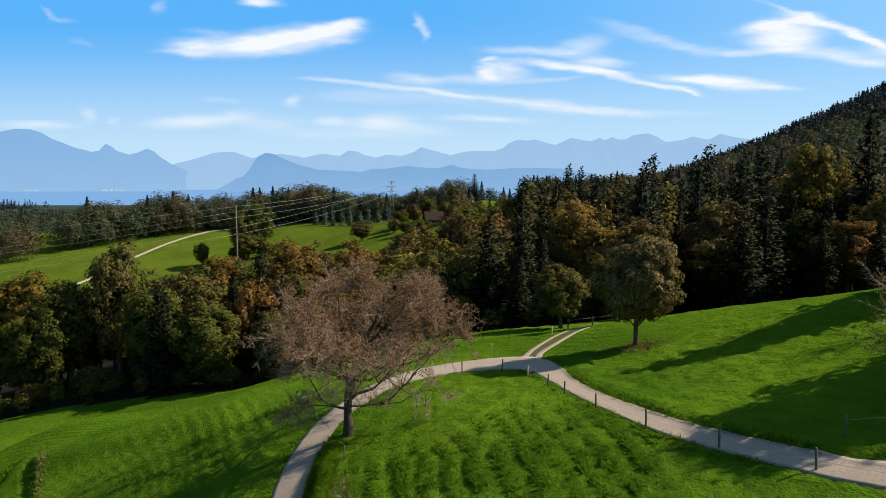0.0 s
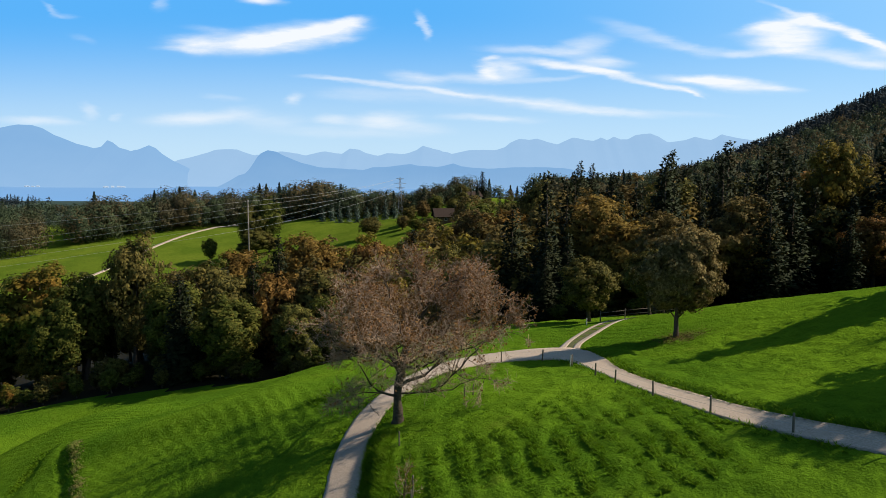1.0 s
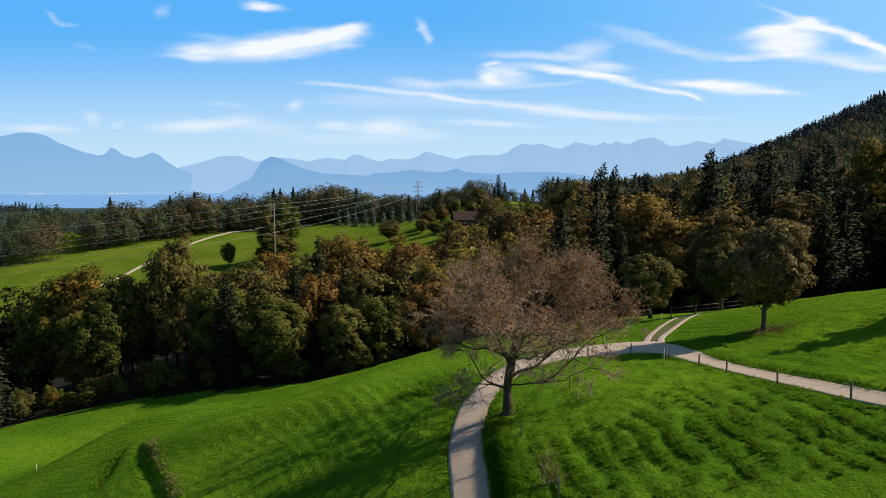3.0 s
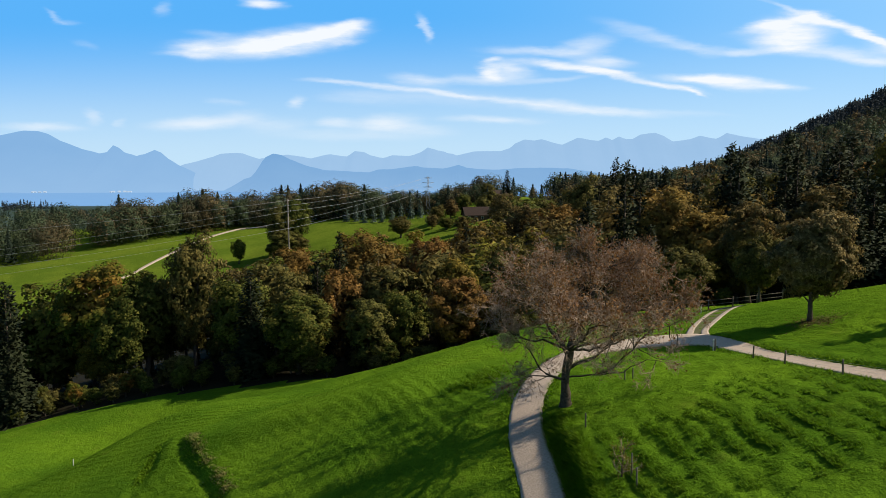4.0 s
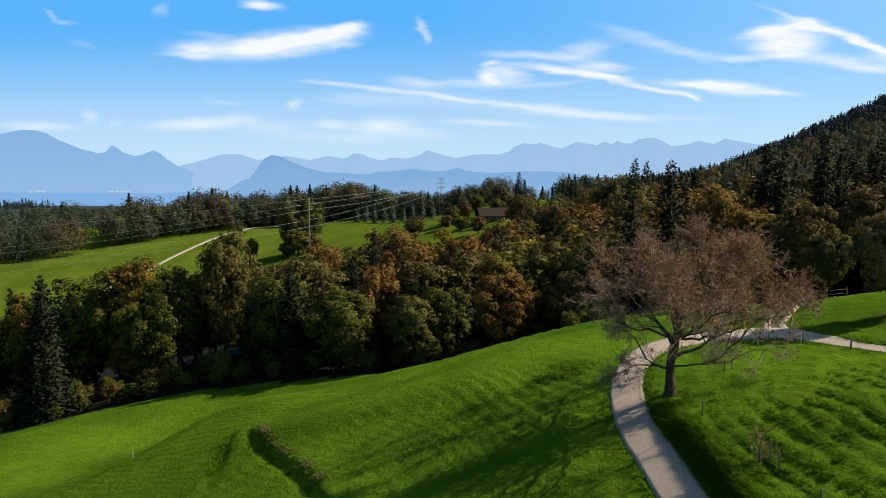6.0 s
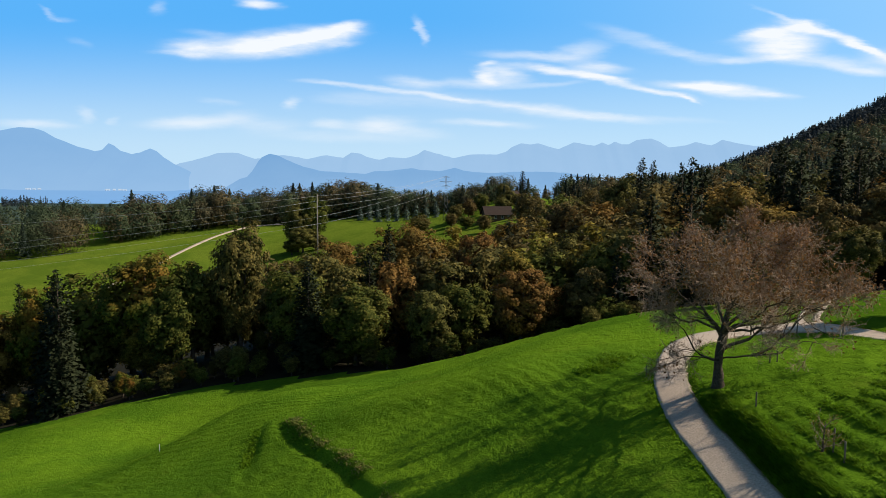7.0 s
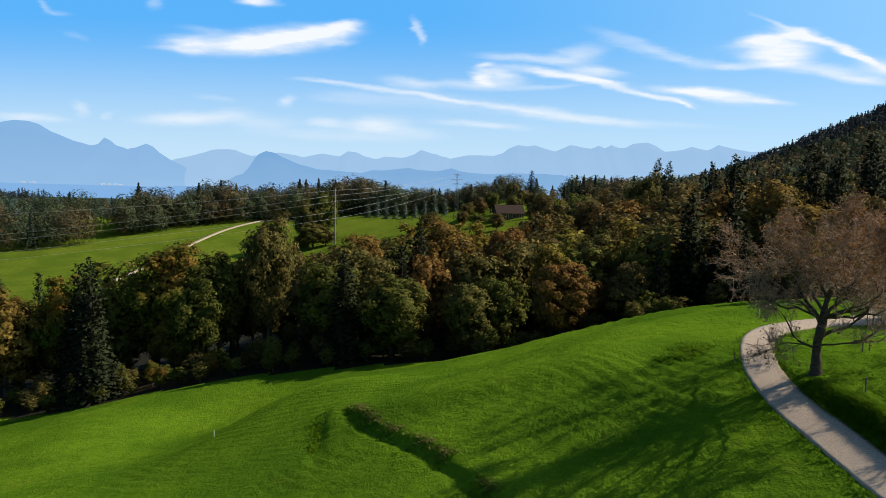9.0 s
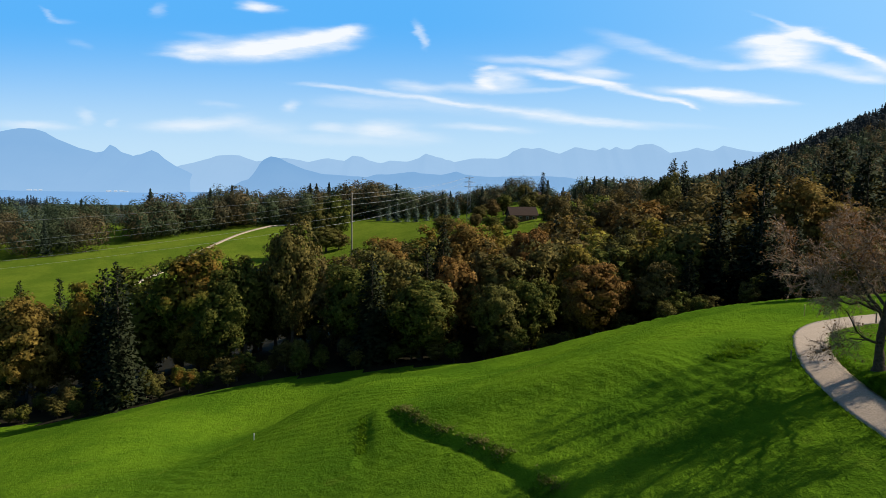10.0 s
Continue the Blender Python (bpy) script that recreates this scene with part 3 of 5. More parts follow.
relief = (tuft * (0.45 + 0.55 * east) + row * east * 0.8 + mown * (1 - east)) * ramp(-on_lane / 0.8)
GZ = np.where(meadow_zone, GZ + relief - 0.16 * ramp((on_lane - 0.02) / 0.25), GZ)
GZ = GZ + np.where(~meadow_zone & (GY < 700), value_noise(GX * 0.08, GY * 0.08, 7) * 0.5, 0)
GZ = GZ - np.where(GY > 2250, 14 * ramp((GY - 2250) / 100), 0)
rows_n, cols_n = GX.shape
gv = np.stack([GX, GY, GZ], -1).reshape(-1, 3)
corner = (np.arange(rows_n - 1)[:, None] * cols_n + np.arange(cols_n - 1)[None, :]).ravel()
gf = np.stack([corner, corner + 1, corner + cols_n + 1, corner + cols_n], 1)
ground_mesh = mesh_of("ground", gv, gf, GRASS, True)
for extra in (FAR_GRASS, SHADED_FLOOR, FARLAND):
    ground_mesh.materials.append(extra)
mx, my = (gv[gf[:, 0], 0] + gv[gf[:, 2], 0]) / 2, (gv[gf[:, 0], 1] + gv[gf[:, 2], 1]) / 2
# the dark floor colour also paints the shaded strip of grass before the trees
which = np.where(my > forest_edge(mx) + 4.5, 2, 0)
open_far = (my > np.where(mx < -60, 215, 270)) & (mx < 60) & (my < 560) & (my > 230 - mx * 0.1)
which = np.where(open_far, 1, which)
which = np.where((my > 560) | ((my > 330) & (mx > 60)), 3, which)
ground_mesh.polygons.foreach_set("material_index", which.astype(np.int32))
ground = tagged(new("ground", ground_mesh), "rolling green meadow falling to a wooded valley and lake", "ground", kind="structure")


def ribbon(name, line, material, lift, across=7, rut=0.0, skirt=0.35):
    """A surface laid on the ground along a line of (x, y, width)."""
    p = line
    d = np.gradient(p[:, :2], axis=0)
    d /= np.linalg.norm(d, axis=1, keepdims=True)
    side = np.stack([d[:, 1], -d[:, 0]], 1)
    verts, faces = [], []
    cols = across + 2
    for i in range(len(p)):
        for k in range(cols):
            kk = min(max(k - 1, 0), across - 1)
            s = -1 + 2 * kk / (across - 1)
            ragged = 0.04 * math.sin(i * 1.3 + k) * math.sin(i * 0.37) if kk in (0, across - 1) else 0.0
            q = p[i, :2] + side[i] * (s * p[i, 2] / 2 * (1 + ragged))
            z = z_at(q[0], q[1]) * 0.5 + z_at(p[i, 0], p[i, 1]) * 0.5 if rut else z_at(q[0], q[1])
            z += lift + rut * (math.cos(s * math.pi * 2.1) * -1) * 0.5 - rut * abs(s)
            verts.append((q[0], q[1], z - (skirt if k in (0, cols - 1) else 0)))
    for i in range(len(p) - 1):
        for k in range(cols - 1):
            a = i * cols + k
            faces.append((a, a + 1, a + cols + 1, a + cols))
    return mesh_of(name, verts, faces, material, True)


tagged(new("road", ribbon("road", LANE, GRAVEL, 0.06, 11)), "pale gravel farm lane curving past a bare tree", "road", kind="structure")
for line in TRACKS:
    tagged(new("track", ribbon("track", line, GRAVEL, 0.05, 5)), "worn pale wheel track in the grass", "track", kind="structure")
MIDDLE = polyline([(10.2, 84.4, 2.6), (11.1, 86.6, 2.4), (13.2, 89.7, 2.1), (16.1, 93.6, 1.9), (19.6, 98.2, 1.8), (23.1, 104.2, 1.8)])
tagged(new("track_middle", ribbon("track_middle", MIDDLE, WORN, 0.03, 7)), "trodden brown grass between the wheel tracks", "track", kind="structure")
FAR_TRACK = polyline([(-196, 345, 2.4), (-195, 380, 2.4), (-193, 430, 2.4), (-186, 480, 2.6), (-174, 512, 2.8), (-158, 528, 2.6), (-120, 534, 2.6)], 4.0)
tagged(new("far_track", ribbon("far_track", FAR_TRACK, GRAVEL, 0.35, 5)), "pale field track across the far meadow", "track", kind="structure")

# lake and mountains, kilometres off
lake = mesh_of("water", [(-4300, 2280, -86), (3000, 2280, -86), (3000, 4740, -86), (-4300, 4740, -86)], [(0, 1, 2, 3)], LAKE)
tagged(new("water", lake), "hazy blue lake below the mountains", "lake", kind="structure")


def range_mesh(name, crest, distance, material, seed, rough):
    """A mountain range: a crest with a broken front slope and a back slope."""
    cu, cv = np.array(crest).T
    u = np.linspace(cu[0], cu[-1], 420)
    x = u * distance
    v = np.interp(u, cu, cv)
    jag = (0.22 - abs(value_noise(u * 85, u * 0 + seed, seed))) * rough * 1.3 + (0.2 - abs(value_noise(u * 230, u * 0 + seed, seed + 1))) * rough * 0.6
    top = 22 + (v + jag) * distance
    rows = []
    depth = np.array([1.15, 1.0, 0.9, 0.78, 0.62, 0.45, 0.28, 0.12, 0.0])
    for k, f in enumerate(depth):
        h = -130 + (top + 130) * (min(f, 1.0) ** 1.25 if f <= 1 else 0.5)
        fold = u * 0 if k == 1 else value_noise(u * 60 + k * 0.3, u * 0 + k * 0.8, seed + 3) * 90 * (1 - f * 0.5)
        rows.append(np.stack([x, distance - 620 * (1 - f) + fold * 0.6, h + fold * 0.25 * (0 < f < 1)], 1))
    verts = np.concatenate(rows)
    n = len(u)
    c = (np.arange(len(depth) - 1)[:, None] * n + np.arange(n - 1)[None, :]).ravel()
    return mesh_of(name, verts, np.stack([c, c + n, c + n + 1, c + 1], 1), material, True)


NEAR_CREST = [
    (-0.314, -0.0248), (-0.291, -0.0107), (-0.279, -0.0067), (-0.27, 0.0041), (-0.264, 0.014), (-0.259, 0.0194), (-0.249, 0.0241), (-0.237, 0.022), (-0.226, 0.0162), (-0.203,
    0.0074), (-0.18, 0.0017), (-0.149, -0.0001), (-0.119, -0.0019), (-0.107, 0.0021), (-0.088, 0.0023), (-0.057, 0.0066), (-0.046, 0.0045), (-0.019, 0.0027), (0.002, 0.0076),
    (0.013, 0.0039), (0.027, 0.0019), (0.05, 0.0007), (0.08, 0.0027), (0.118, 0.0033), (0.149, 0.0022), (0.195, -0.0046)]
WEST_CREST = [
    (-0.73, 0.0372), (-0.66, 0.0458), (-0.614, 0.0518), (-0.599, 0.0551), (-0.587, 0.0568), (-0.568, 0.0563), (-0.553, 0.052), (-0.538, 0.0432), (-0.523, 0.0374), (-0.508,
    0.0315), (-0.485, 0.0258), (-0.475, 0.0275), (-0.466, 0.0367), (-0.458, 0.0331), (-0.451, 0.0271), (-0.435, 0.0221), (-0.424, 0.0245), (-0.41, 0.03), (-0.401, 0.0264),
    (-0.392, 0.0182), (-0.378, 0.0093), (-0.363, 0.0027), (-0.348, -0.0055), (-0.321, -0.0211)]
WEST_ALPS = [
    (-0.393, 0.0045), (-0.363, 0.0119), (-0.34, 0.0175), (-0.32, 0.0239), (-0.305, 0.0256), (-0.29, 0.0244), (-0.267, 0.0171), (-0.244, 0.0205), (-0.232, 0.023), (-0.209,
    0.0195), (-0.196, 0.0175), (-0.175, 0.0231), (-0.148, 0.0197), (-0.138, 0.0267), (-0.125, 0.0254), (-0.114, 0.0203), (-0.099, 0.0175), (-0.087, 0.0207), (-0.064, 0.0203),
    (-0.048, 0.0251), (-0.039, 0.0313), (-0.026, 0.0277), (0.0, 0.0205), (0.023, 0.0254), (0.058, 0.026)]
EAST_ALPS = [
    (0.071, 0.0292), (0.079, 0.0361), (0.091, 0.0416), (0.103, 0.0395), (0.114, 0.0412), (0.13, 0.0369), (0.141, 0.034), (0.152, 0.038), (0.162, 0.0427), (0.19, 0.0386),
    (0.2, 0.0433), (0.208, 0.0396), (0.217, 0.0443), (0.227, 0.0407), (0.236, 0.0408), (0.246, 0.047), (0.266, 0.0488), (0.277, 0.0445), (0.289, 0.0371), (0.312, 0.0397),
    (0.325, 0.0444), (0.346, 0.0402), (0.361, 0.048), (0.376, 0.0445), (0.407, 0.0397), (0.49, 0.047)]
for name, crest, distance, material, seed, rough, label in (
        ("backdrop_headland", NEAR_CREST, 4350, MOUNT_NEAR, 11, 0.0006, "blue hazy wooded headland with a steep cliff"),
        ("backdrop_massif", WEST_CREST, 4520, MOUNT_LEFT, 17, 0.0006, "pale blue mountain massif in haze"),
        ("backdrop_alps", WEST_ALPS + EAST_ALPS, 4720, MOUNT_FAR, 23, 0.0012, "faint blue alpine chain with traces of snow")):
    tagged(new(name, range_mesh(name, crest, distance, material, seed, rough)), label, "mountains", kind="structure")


# ---------------- trees ----------------
def broadleaf_meshes(seed, height, radius, clear, count, size, colour, lobes=34, squash=1.0):
    """Trunk with limbs, and a crown of leaf blades on many uneven lobes."""
    rng = np.random.default_rng(seed)
    wood = Tubes()
    zc, hz = clear + (height - clear) * 0.5, (height - clear) * 0.5
    trunk = limb_path((0, 0, -0.6), (0, 0, 1), height * 0.72, 7, rng, 0.06, 0.1)
    base = height * 0.019 + 0.05
    wood.add(trunk, [base * 1.5] + taper(base, base * 0.2, 7), 8)
    centres, radii = [], []
    for k in range(lobes):
        up = 1 - 2 * (k + 0.5) / lobes
        turn = k * 2.39996 + rng.uniform(-0.4, 0.4)
        ring = math.sqrt(max(0, 1 - up * up))
        f = rng.uniform(0.5, 0.86)
        wide = 1.0 + 0.18 * math.sin(turn * 2 + seed)
        lower = 1.0 if up > -0.3 else 0.85
        centres.append((radius * f * ring * math.cos(turn) * wide * lower, radius * f * ring * math.sin(turn) * wide * lower, zc + hz * f * up * 0.95))
        radii.append(radius * rng.uniform(0.2, 0.4) * squash)
    centres, radii = np.array(centres), np.array(radii)
    for k in range(0, lobes, 2):
        a = trunk[min(2 + int(4 * (centres[k][2] - clear * 0.5) / height), 6)]
        b = Vector(centres[k])
        m = (a + b) / 2 + Vector((0, 0, -0.06 * (b - a).length))
        wood.add([a, m, b], [base * 0.36, base * 0.22, base * 0.06], 5)
    # each lobe breaks into smaller sprays on its upper and outer side
    kids = 9
    out = np.repeat(centres - np.array([0, 0, zc]), kids, 0)
    out /= np.maximum(np.linalg.norm(out, axis=1, keepdims=True), 1e-6)
    to = rng.normal(size=(lobes * kids, 3)) + out * 0.5 + np.array([0, 0, 0.3])
    to /= np.linalg.norm(to, axis=1, keepdims=True)
    centres = np.repeat(centres, kids, 0) + to * np.repeat(radii, kids)[:, None] * rng.uniform(0.6, 1.1, (lobes * kids, 1))
    radii = np.repeat(radii, kids) * rng.uniform(0.3, 0.56, lobes * kids)
    pick = rng.choice(lobes * kids, count, p=radii ** 1.7 / np.sum(radii ** 1.7))
    way = rng.normal(size=(count, 3))
    way[:, 2] += 0.3
    way /= np.linalg.norm(way, axis=1, keepdims=True)
    r = radii[pick] * np.where(rng.random(count) < 0.15, rng.uniform(0.3, 0.8, count), rng.uniform(0.8, 1.2, count))
    pos = centres[pick] + way * r[:, None] * np.array([1, 1, 0.85])
    whole = (pos - np.array([0, 0, zc * 0.9])) / np.array([radius, radius, hz])
    round_off = way * 0.62 + to[pick] * 0.35 + whole * 0.65 + np.array([0, 0, 0.1])
    v, f = cards(pos, round_off + rng.normal(size=(count, 3)) * 0.4, size * rng.uniform(0.6, 1.35, count), rng)
    # larger sprays fill the inside
    n = count // 9
    core = rng.normal(size=(n, 3))
    core *= (rng.random((n, 1)) ** 0.5 * 0.74) / np.linalg.norm(core, axis=1, keepdims=True)
    w, f = cards(np.array([0, 0, zc]) + core * np.array([radius, radius, hz]), core + rng.normal(size=(n, 3)) * 0.3, size * rng.uniform(1.4, 2.3, n), rng)
    v, round_off, count = np.concatenate([v, w]), np.concatenate([round_off, core * 1.5]), count + n
    return wood.mesh("trunk", BARK), leaf_mesh("crown", v, LEAVES[colour], round_off + rng.normal(size=(count, 3)) * 0.24)


def conifer_meshes(seed, height, radius, count_rings, per_ring, colour, clear=0.1, shape=0.62):
    """Trunk, and drooping boughs of needle sprays in whorls."""
    rng = np.random.default_rng(seed)
    wood = Tubes()
    wood.add([Vector((0, 0, -0.6)), Vector((0, 0, height * 0.4)), Vector((0, 0, height * 0.97))], [height * 0.016 + 0.05, height * 0.011, 0.03], 7)
    blades, nor = [], []
    for i in range(count_rings):
        s = i / (count_rings - 1)
        z = height * (clear + (1 - clear) * s)
        reach = radius * (1 - s) ** shape * rng.uniform(0.8, 1.12) + 0.22
        n = max(6, int(per_ring * (1 - 0.55 * s)))
        for k in range(n):
            a = 2 * math.pi * (k + rng.random() * 0.8) / n
            long = reach * rng.uniform(0.62, 1.1) * (1 + 0.16 * math.sin(a * 2 + seed + s * 5))
            droop = 0.5 - 0.7 * s + rng.normal() * 0.16
            out = np.array([math.cos(a), math.sin(a), 0.0])
            side = np.array([-out[1], out[0], 0.0])
            pieces = max(2, int(long / 0.36))
            for j in range(pieces):
                t = (j + 0.5) / pieces
                q = long * t
                root = out * q + np.array([0, 0, z - q * droop * (0.35 + 0.5 * t)]) + rng.normal(size=3) * 0.24
                way = out + side * rng.normal() * 0.55 + np.array([0, 0, -droop * (0.5 + 0.5 * t) + rng.normal() * 0.12])
                size = rng.uniform(0.4, 0.85) * (0.6 + 0.3 * (1 - s))
                across = np.cross(way, np.array([0, 0, 1.0])) * size * rng.uniform(0.3, 0.55) + np.array([0, 0, rng.normal() * 0.2])
                blades.append((root - across, root + across, root + way * size))
                nor.append(out * 0.8 + np.array([0, 0, 0.6]) + rng.normal(size=3) * 0.28)
    v = np.array(blades)
    nor = np.array(nor)
    back = np.einsum("ij,ij->i", np.cross(v[:, 1] - v[:, 0], v[:, 2] - v[:, 0]), nor) < 0
    v[back] = v[back][:, ::-1]
    return wood.mesh("trunk", BARK), leaf_mesh("crown", v.reshape(-1, 3), LEAVES[colour], nor)


TREE_WORDS = {
    "green": "broadleaf tree with dense green crown", "olive": "broadleaf tree with dull olive-green crown",
    "orange": "beech tree with orange autumn crown", "brown": "broadleaf tree with brown autumn crown",
    "yellow": "broadleaf tree with yellow-green autumn crown", "turning": "tall tree with green crown turning orange",
    "fir": "dark green spruce with drooping boughs", "blue": "young pale blue-green spruce"}
PROTO = {}
for kind, shapes in (("green", 2), ("olive", 2), ("orange", 2), ("brown", 2), ("yellow", 1), ("turning", 2)):
    for s in range(shapes):
        seed = 40 + 7 * s + len(kind) * 3 + ord(kind[0])
        PROTO[kind, s] = broadleaf_meshes(seed, 20.0, 6.0, 0.9 if s == 0 else 1.8, 11500, 0.29, kind, lobes=34 + 8 * s)
        PROTO[kind + "_lite", s] = broadleaf_meshes(seed + 1, 20.0, 6.0, 0.6, 3500, 0.4, kind, lobes=26)
for s in range(3):
    PROTO["fir", s] = conifer_meshes(300 + s, 24.0, 4.2, (50, 44, 56)[s], 19, "fir", 0.04, (0.8, 0.9, 0.72)[s])
PROTO["blue", 0] = conifer_meshes(320, 10.0, 2.4, 16, 10, "blue", 0.03)
BASE_SIZE = {"fir": (24.0, 4.2), "blue": (10.0, 2.4)}
first_tree = {}


def plant(kind, x, y, height, radius, shape=0, turn=0.0, where="at the forest edge", group="forest trees"):
    shape = shape % len([1 for key in PROTO if key[0] == kind])
    h0, r0 = BASE_SIZE.get(kind, (20.0, 6.0))
    m = Matrix.Translation((x, y, z_at(x, y))) @ Matrix.Rotation(turn, 4, "Z") @ Matrix.Diagonal((radius / r0, radius / r0, height / h0, 1))
    name = "spruce_tree" if kind in ("fir", "blue") else "tree"
    if (kind, shape) not in first_tree:
        t = thing(name, 0, 0, 0, "tree", "tree", group)
        trunk, crown = PROTO[kind, shape]
        part("trunk", trunk, t)
        part("crown", crown, t)
        first_tree[kind, shape] = t
        t.matrix_basis = m
    else:
        src = first_tree[kind, shape]
        t = src.copy()
        scene.collection.objects.link(t)
        for child in src.children:
            c = child.copy()
            scene.collection.objects.link(c)
            c.parent = t
        t.matrix_basis = m
    return tagged(t, TREE_WORDS[kind.replace("_lite", "")] + " " + where, group=group)


KEY_WEST = [  # kind, x, y, top, radius
    ("turning", -110, 187, -0.3, 11.5), ("green", -97, 184, -2.0, 9.0), ("yellow", -107, 182, -18.0, 7.0), ("olive", -84.5, 184, 6.7, 7.4), ("orange", -62.5, 205, 1.0, 8.5), ("green", -50.8, 152, -3.0, 7.8),
    ("olive", -35.6, 148, -3.8, 5.6), ("orange", -40, 192, 5.4, 10.0), ("fir", -46.4, 181, 5.0, 4.8), ("yellow", -17.0, 157, 3.0, 6.2),
    ("orange", -25, 186, 5.6, 7.8), ("olive", -6.3, 169, 5.2, 6.4), ("fir", -133, 186, -9, 6.8), ("orange", -153, 186, -15.1, 9.0),
    ("fir", -118.4, 161, -4.5, 6.2), ("turning", -141.4, 192, -11.2, 7.0), ("brown", -71, 190, -3.5, 6.0), ("green", -101, 178, -8, 7.5)]
KEY_EAST = [
    ("brown", 4.3, 225, 11.5, 9.0), ("olive", 23.3, 236, 19.5, 7.5), ("fir", 28.2, 190, 20.6, 5.8), ("orange", 27, 151, 17.2, 8.6),
    ("fir", 14.6, 141, 21.0, 6.0), ("yellow", 83.9, 170, 30.2, 7.8), ("orange", 71.6, 131, 15.6, 5.4), ("fir", 51.2, 150, 24.5, 5.8),
    ("fir", 39.9, 151, 22.6, 6.0), ("fir", 69.9, 165, 27.5, 6.7), ("fir", 84, 148, 35, 7.7), ("green", 1, 150, 7.0, 6.5),
    ("orange", 40, 158, 14.5, 6.0), ("fir", 60, 138, 18, 6.0), ("brown", 57, 146, 13.2, 5.0), ("fir", 94, 135, 33, 7.2), ("fir", 20, 151, 19.5, 6.5),
    ("fir", 8.5, 146, 14, 6.0), ("fir", 46, 172, 24.5, 6.6), ("fir", 56, 166, 25.5, 6.8), ("fir", 63, 157, 26, 6.8), ("fir", 64, 182, 28.5, 7.2), ("fir", 52, 188, 26.5, 7.2)]
rng_wood = np.random.default_rng(5)
TAKEN = []
for kind, x, y, top, r in KEY_WEST + KEY_EAST:
    plant(kind, x, y, top - z_at(x, y), r, len(TAKEN), rng_wood.uniform(0, 6.28))
    TAKEN.append((x, y, r))
# the pine pair and their neighbours standing over the wood
for x, y, top, r in ((52, 321, 25.0, 7.0), (58, 325, 24, 6.2), (47, 318, 18, 6.0)):
    plant("fir", x, y, top - z_at(x, y), r, 2, 1.0, "standing over the wood")
    TAKEN.append((x, y, r))


def canopy_top(x, y):
    t = float(np.interp(x, [-200, -150, -100, -50, -20, 0, 20, 40, 80, 120, 200], [-14, -12, -4, 1.5, 4.5, 8, 15, 18, 22, 27, 36]))
    return t + max(0.0, x) * 0.0004 * (y - 150)


def fill(x0, x1, y0, y1, step, kinds):
    for yy in np.arange(y0, y1, step):
        for xx in np.arange(x0, x1, step):
            x, y = xx + rng_wood.uniform(-0.42, 0.42) * step, yy + rng_wood.uniform(-0.42, 0.42) * step
            if y < forest_edge(x) + 4 or (x < -20 and y < forest_edge(x - 24)) or any((x - a) ** 2 + (y - b) ** 2 < (0.5 * c + 3.0) ** 2 for a, b, c in TAKEN):
                continue
            if x < -60 and y > 205 + (x + 60) * 0.1:
                continue
            kind = kinds[int(rng_wood.integers(len(kinds)))]
            if 42 < x < 82 and rng_wood.random() < 0.6:
                kind = "fir"
            front = 1.0 if y < forest_edge(x) + 22 else 0.0
            top = canopy_top(x, y) + rng_wood.uniform(-4.5, 1.5) - front * rng_wood.uniform(1, 5)
            h = min(max(top - z_at(x, y), 9.0), 33.0)
            if -150 < x < -72 and y < 184:
                # understorey before the tall trees
                h = rng_wood.uniform(4.5, 8.0)
                kind = "olive" if kind == "fir" else kind
            r = h * (rng_wood.uniform(0.2, 0.26) if kind == "fir" else rng_wood.uniform(0.28, 0.36))
            if kind != "fir" and not front:
                kind += "_lite"
            plant(kind, x, y, h, r, int(rng_wood.integers(3)), rng_wood.uniform(0, 6.28), "inside the wood")
            TAKEN.append((x, y, r))


fill(-205, -60, 150, 212, 10.0, ["green", "olive", "turning", "fir", "brown", "olive"])
fill(-60, 0, 128, 235, 11.5, ["brown", "orange", "olive", "green", "brown", "yellow", "fir"])
fill(0, 32, 100, 240, 10.5, ["fir", "brown", "olive", "brown", "orange", "fir", "brown"])
fill(32, 125, 100, 240, 9.8, ["fir", "brown", "olive", "fir", "fir", "olive", "brown", "fir", "orange", "brown"])
# a lower row closes the western wood towards the far meadow
for k in range(27):
    x, y = -172 + 4.2 * k + rng_wood.uniform(-1, 1), 199 + rng_wood.uniform(-4, 4)
    h = max(8.0, canopy_top(x, y) - 7 + rng_wood.uniform(-3, 2) - z_at(x, y))
    plant(("olive_lite", "green_lite", "brown_lite", "olive_lite", "turning_lite")[k % 5], x, y, h, h * 0.3, k, rng_wood.uniform(0, 6.28), "inside the wood")
# the spinney before the farm
for k in range(42):
    x, y = rng_wood.uniform(3, 62), rng_wood.uniform(244, 395)
    kind = ("brown_lite", "olive_lite", "brown_lite", "green_lite", "fir")[k % 5]
    h = max(9.0, 11.0 + rng_wood.uniform(-2, 1.5) - z_at(x, y))
    plant(kind, x, y, h, h * (0.17 if kind == "fir" else 0.3), k, rng_wood.uniform(0, 6.28), "in the spinney before the farm")
# bushes along the wood's hem
for k in range(62):
    x = -190 + k * 3.6 + rng_wood.uniform(-2, 2)
    y = float(forest_edge(x)) + (rng_wood.uniform(3.5, 6.5) if k % 2 else rng_wood.uniform(8, 14))
    y += 2.5 if x < -42 else 0.0
    h = rng_wood.uniform(3.0, 5.5) if k % 2 else rng_wood.uniform(5, 9)
    kind = ("green_lite", "olive_lite")[k // 2 % 2]
    plant(kind, x, y, h, h * 0.42, k, rng_wood.uniform(0, 6.28), "low in the wood's shaded hem", "hem bushes")
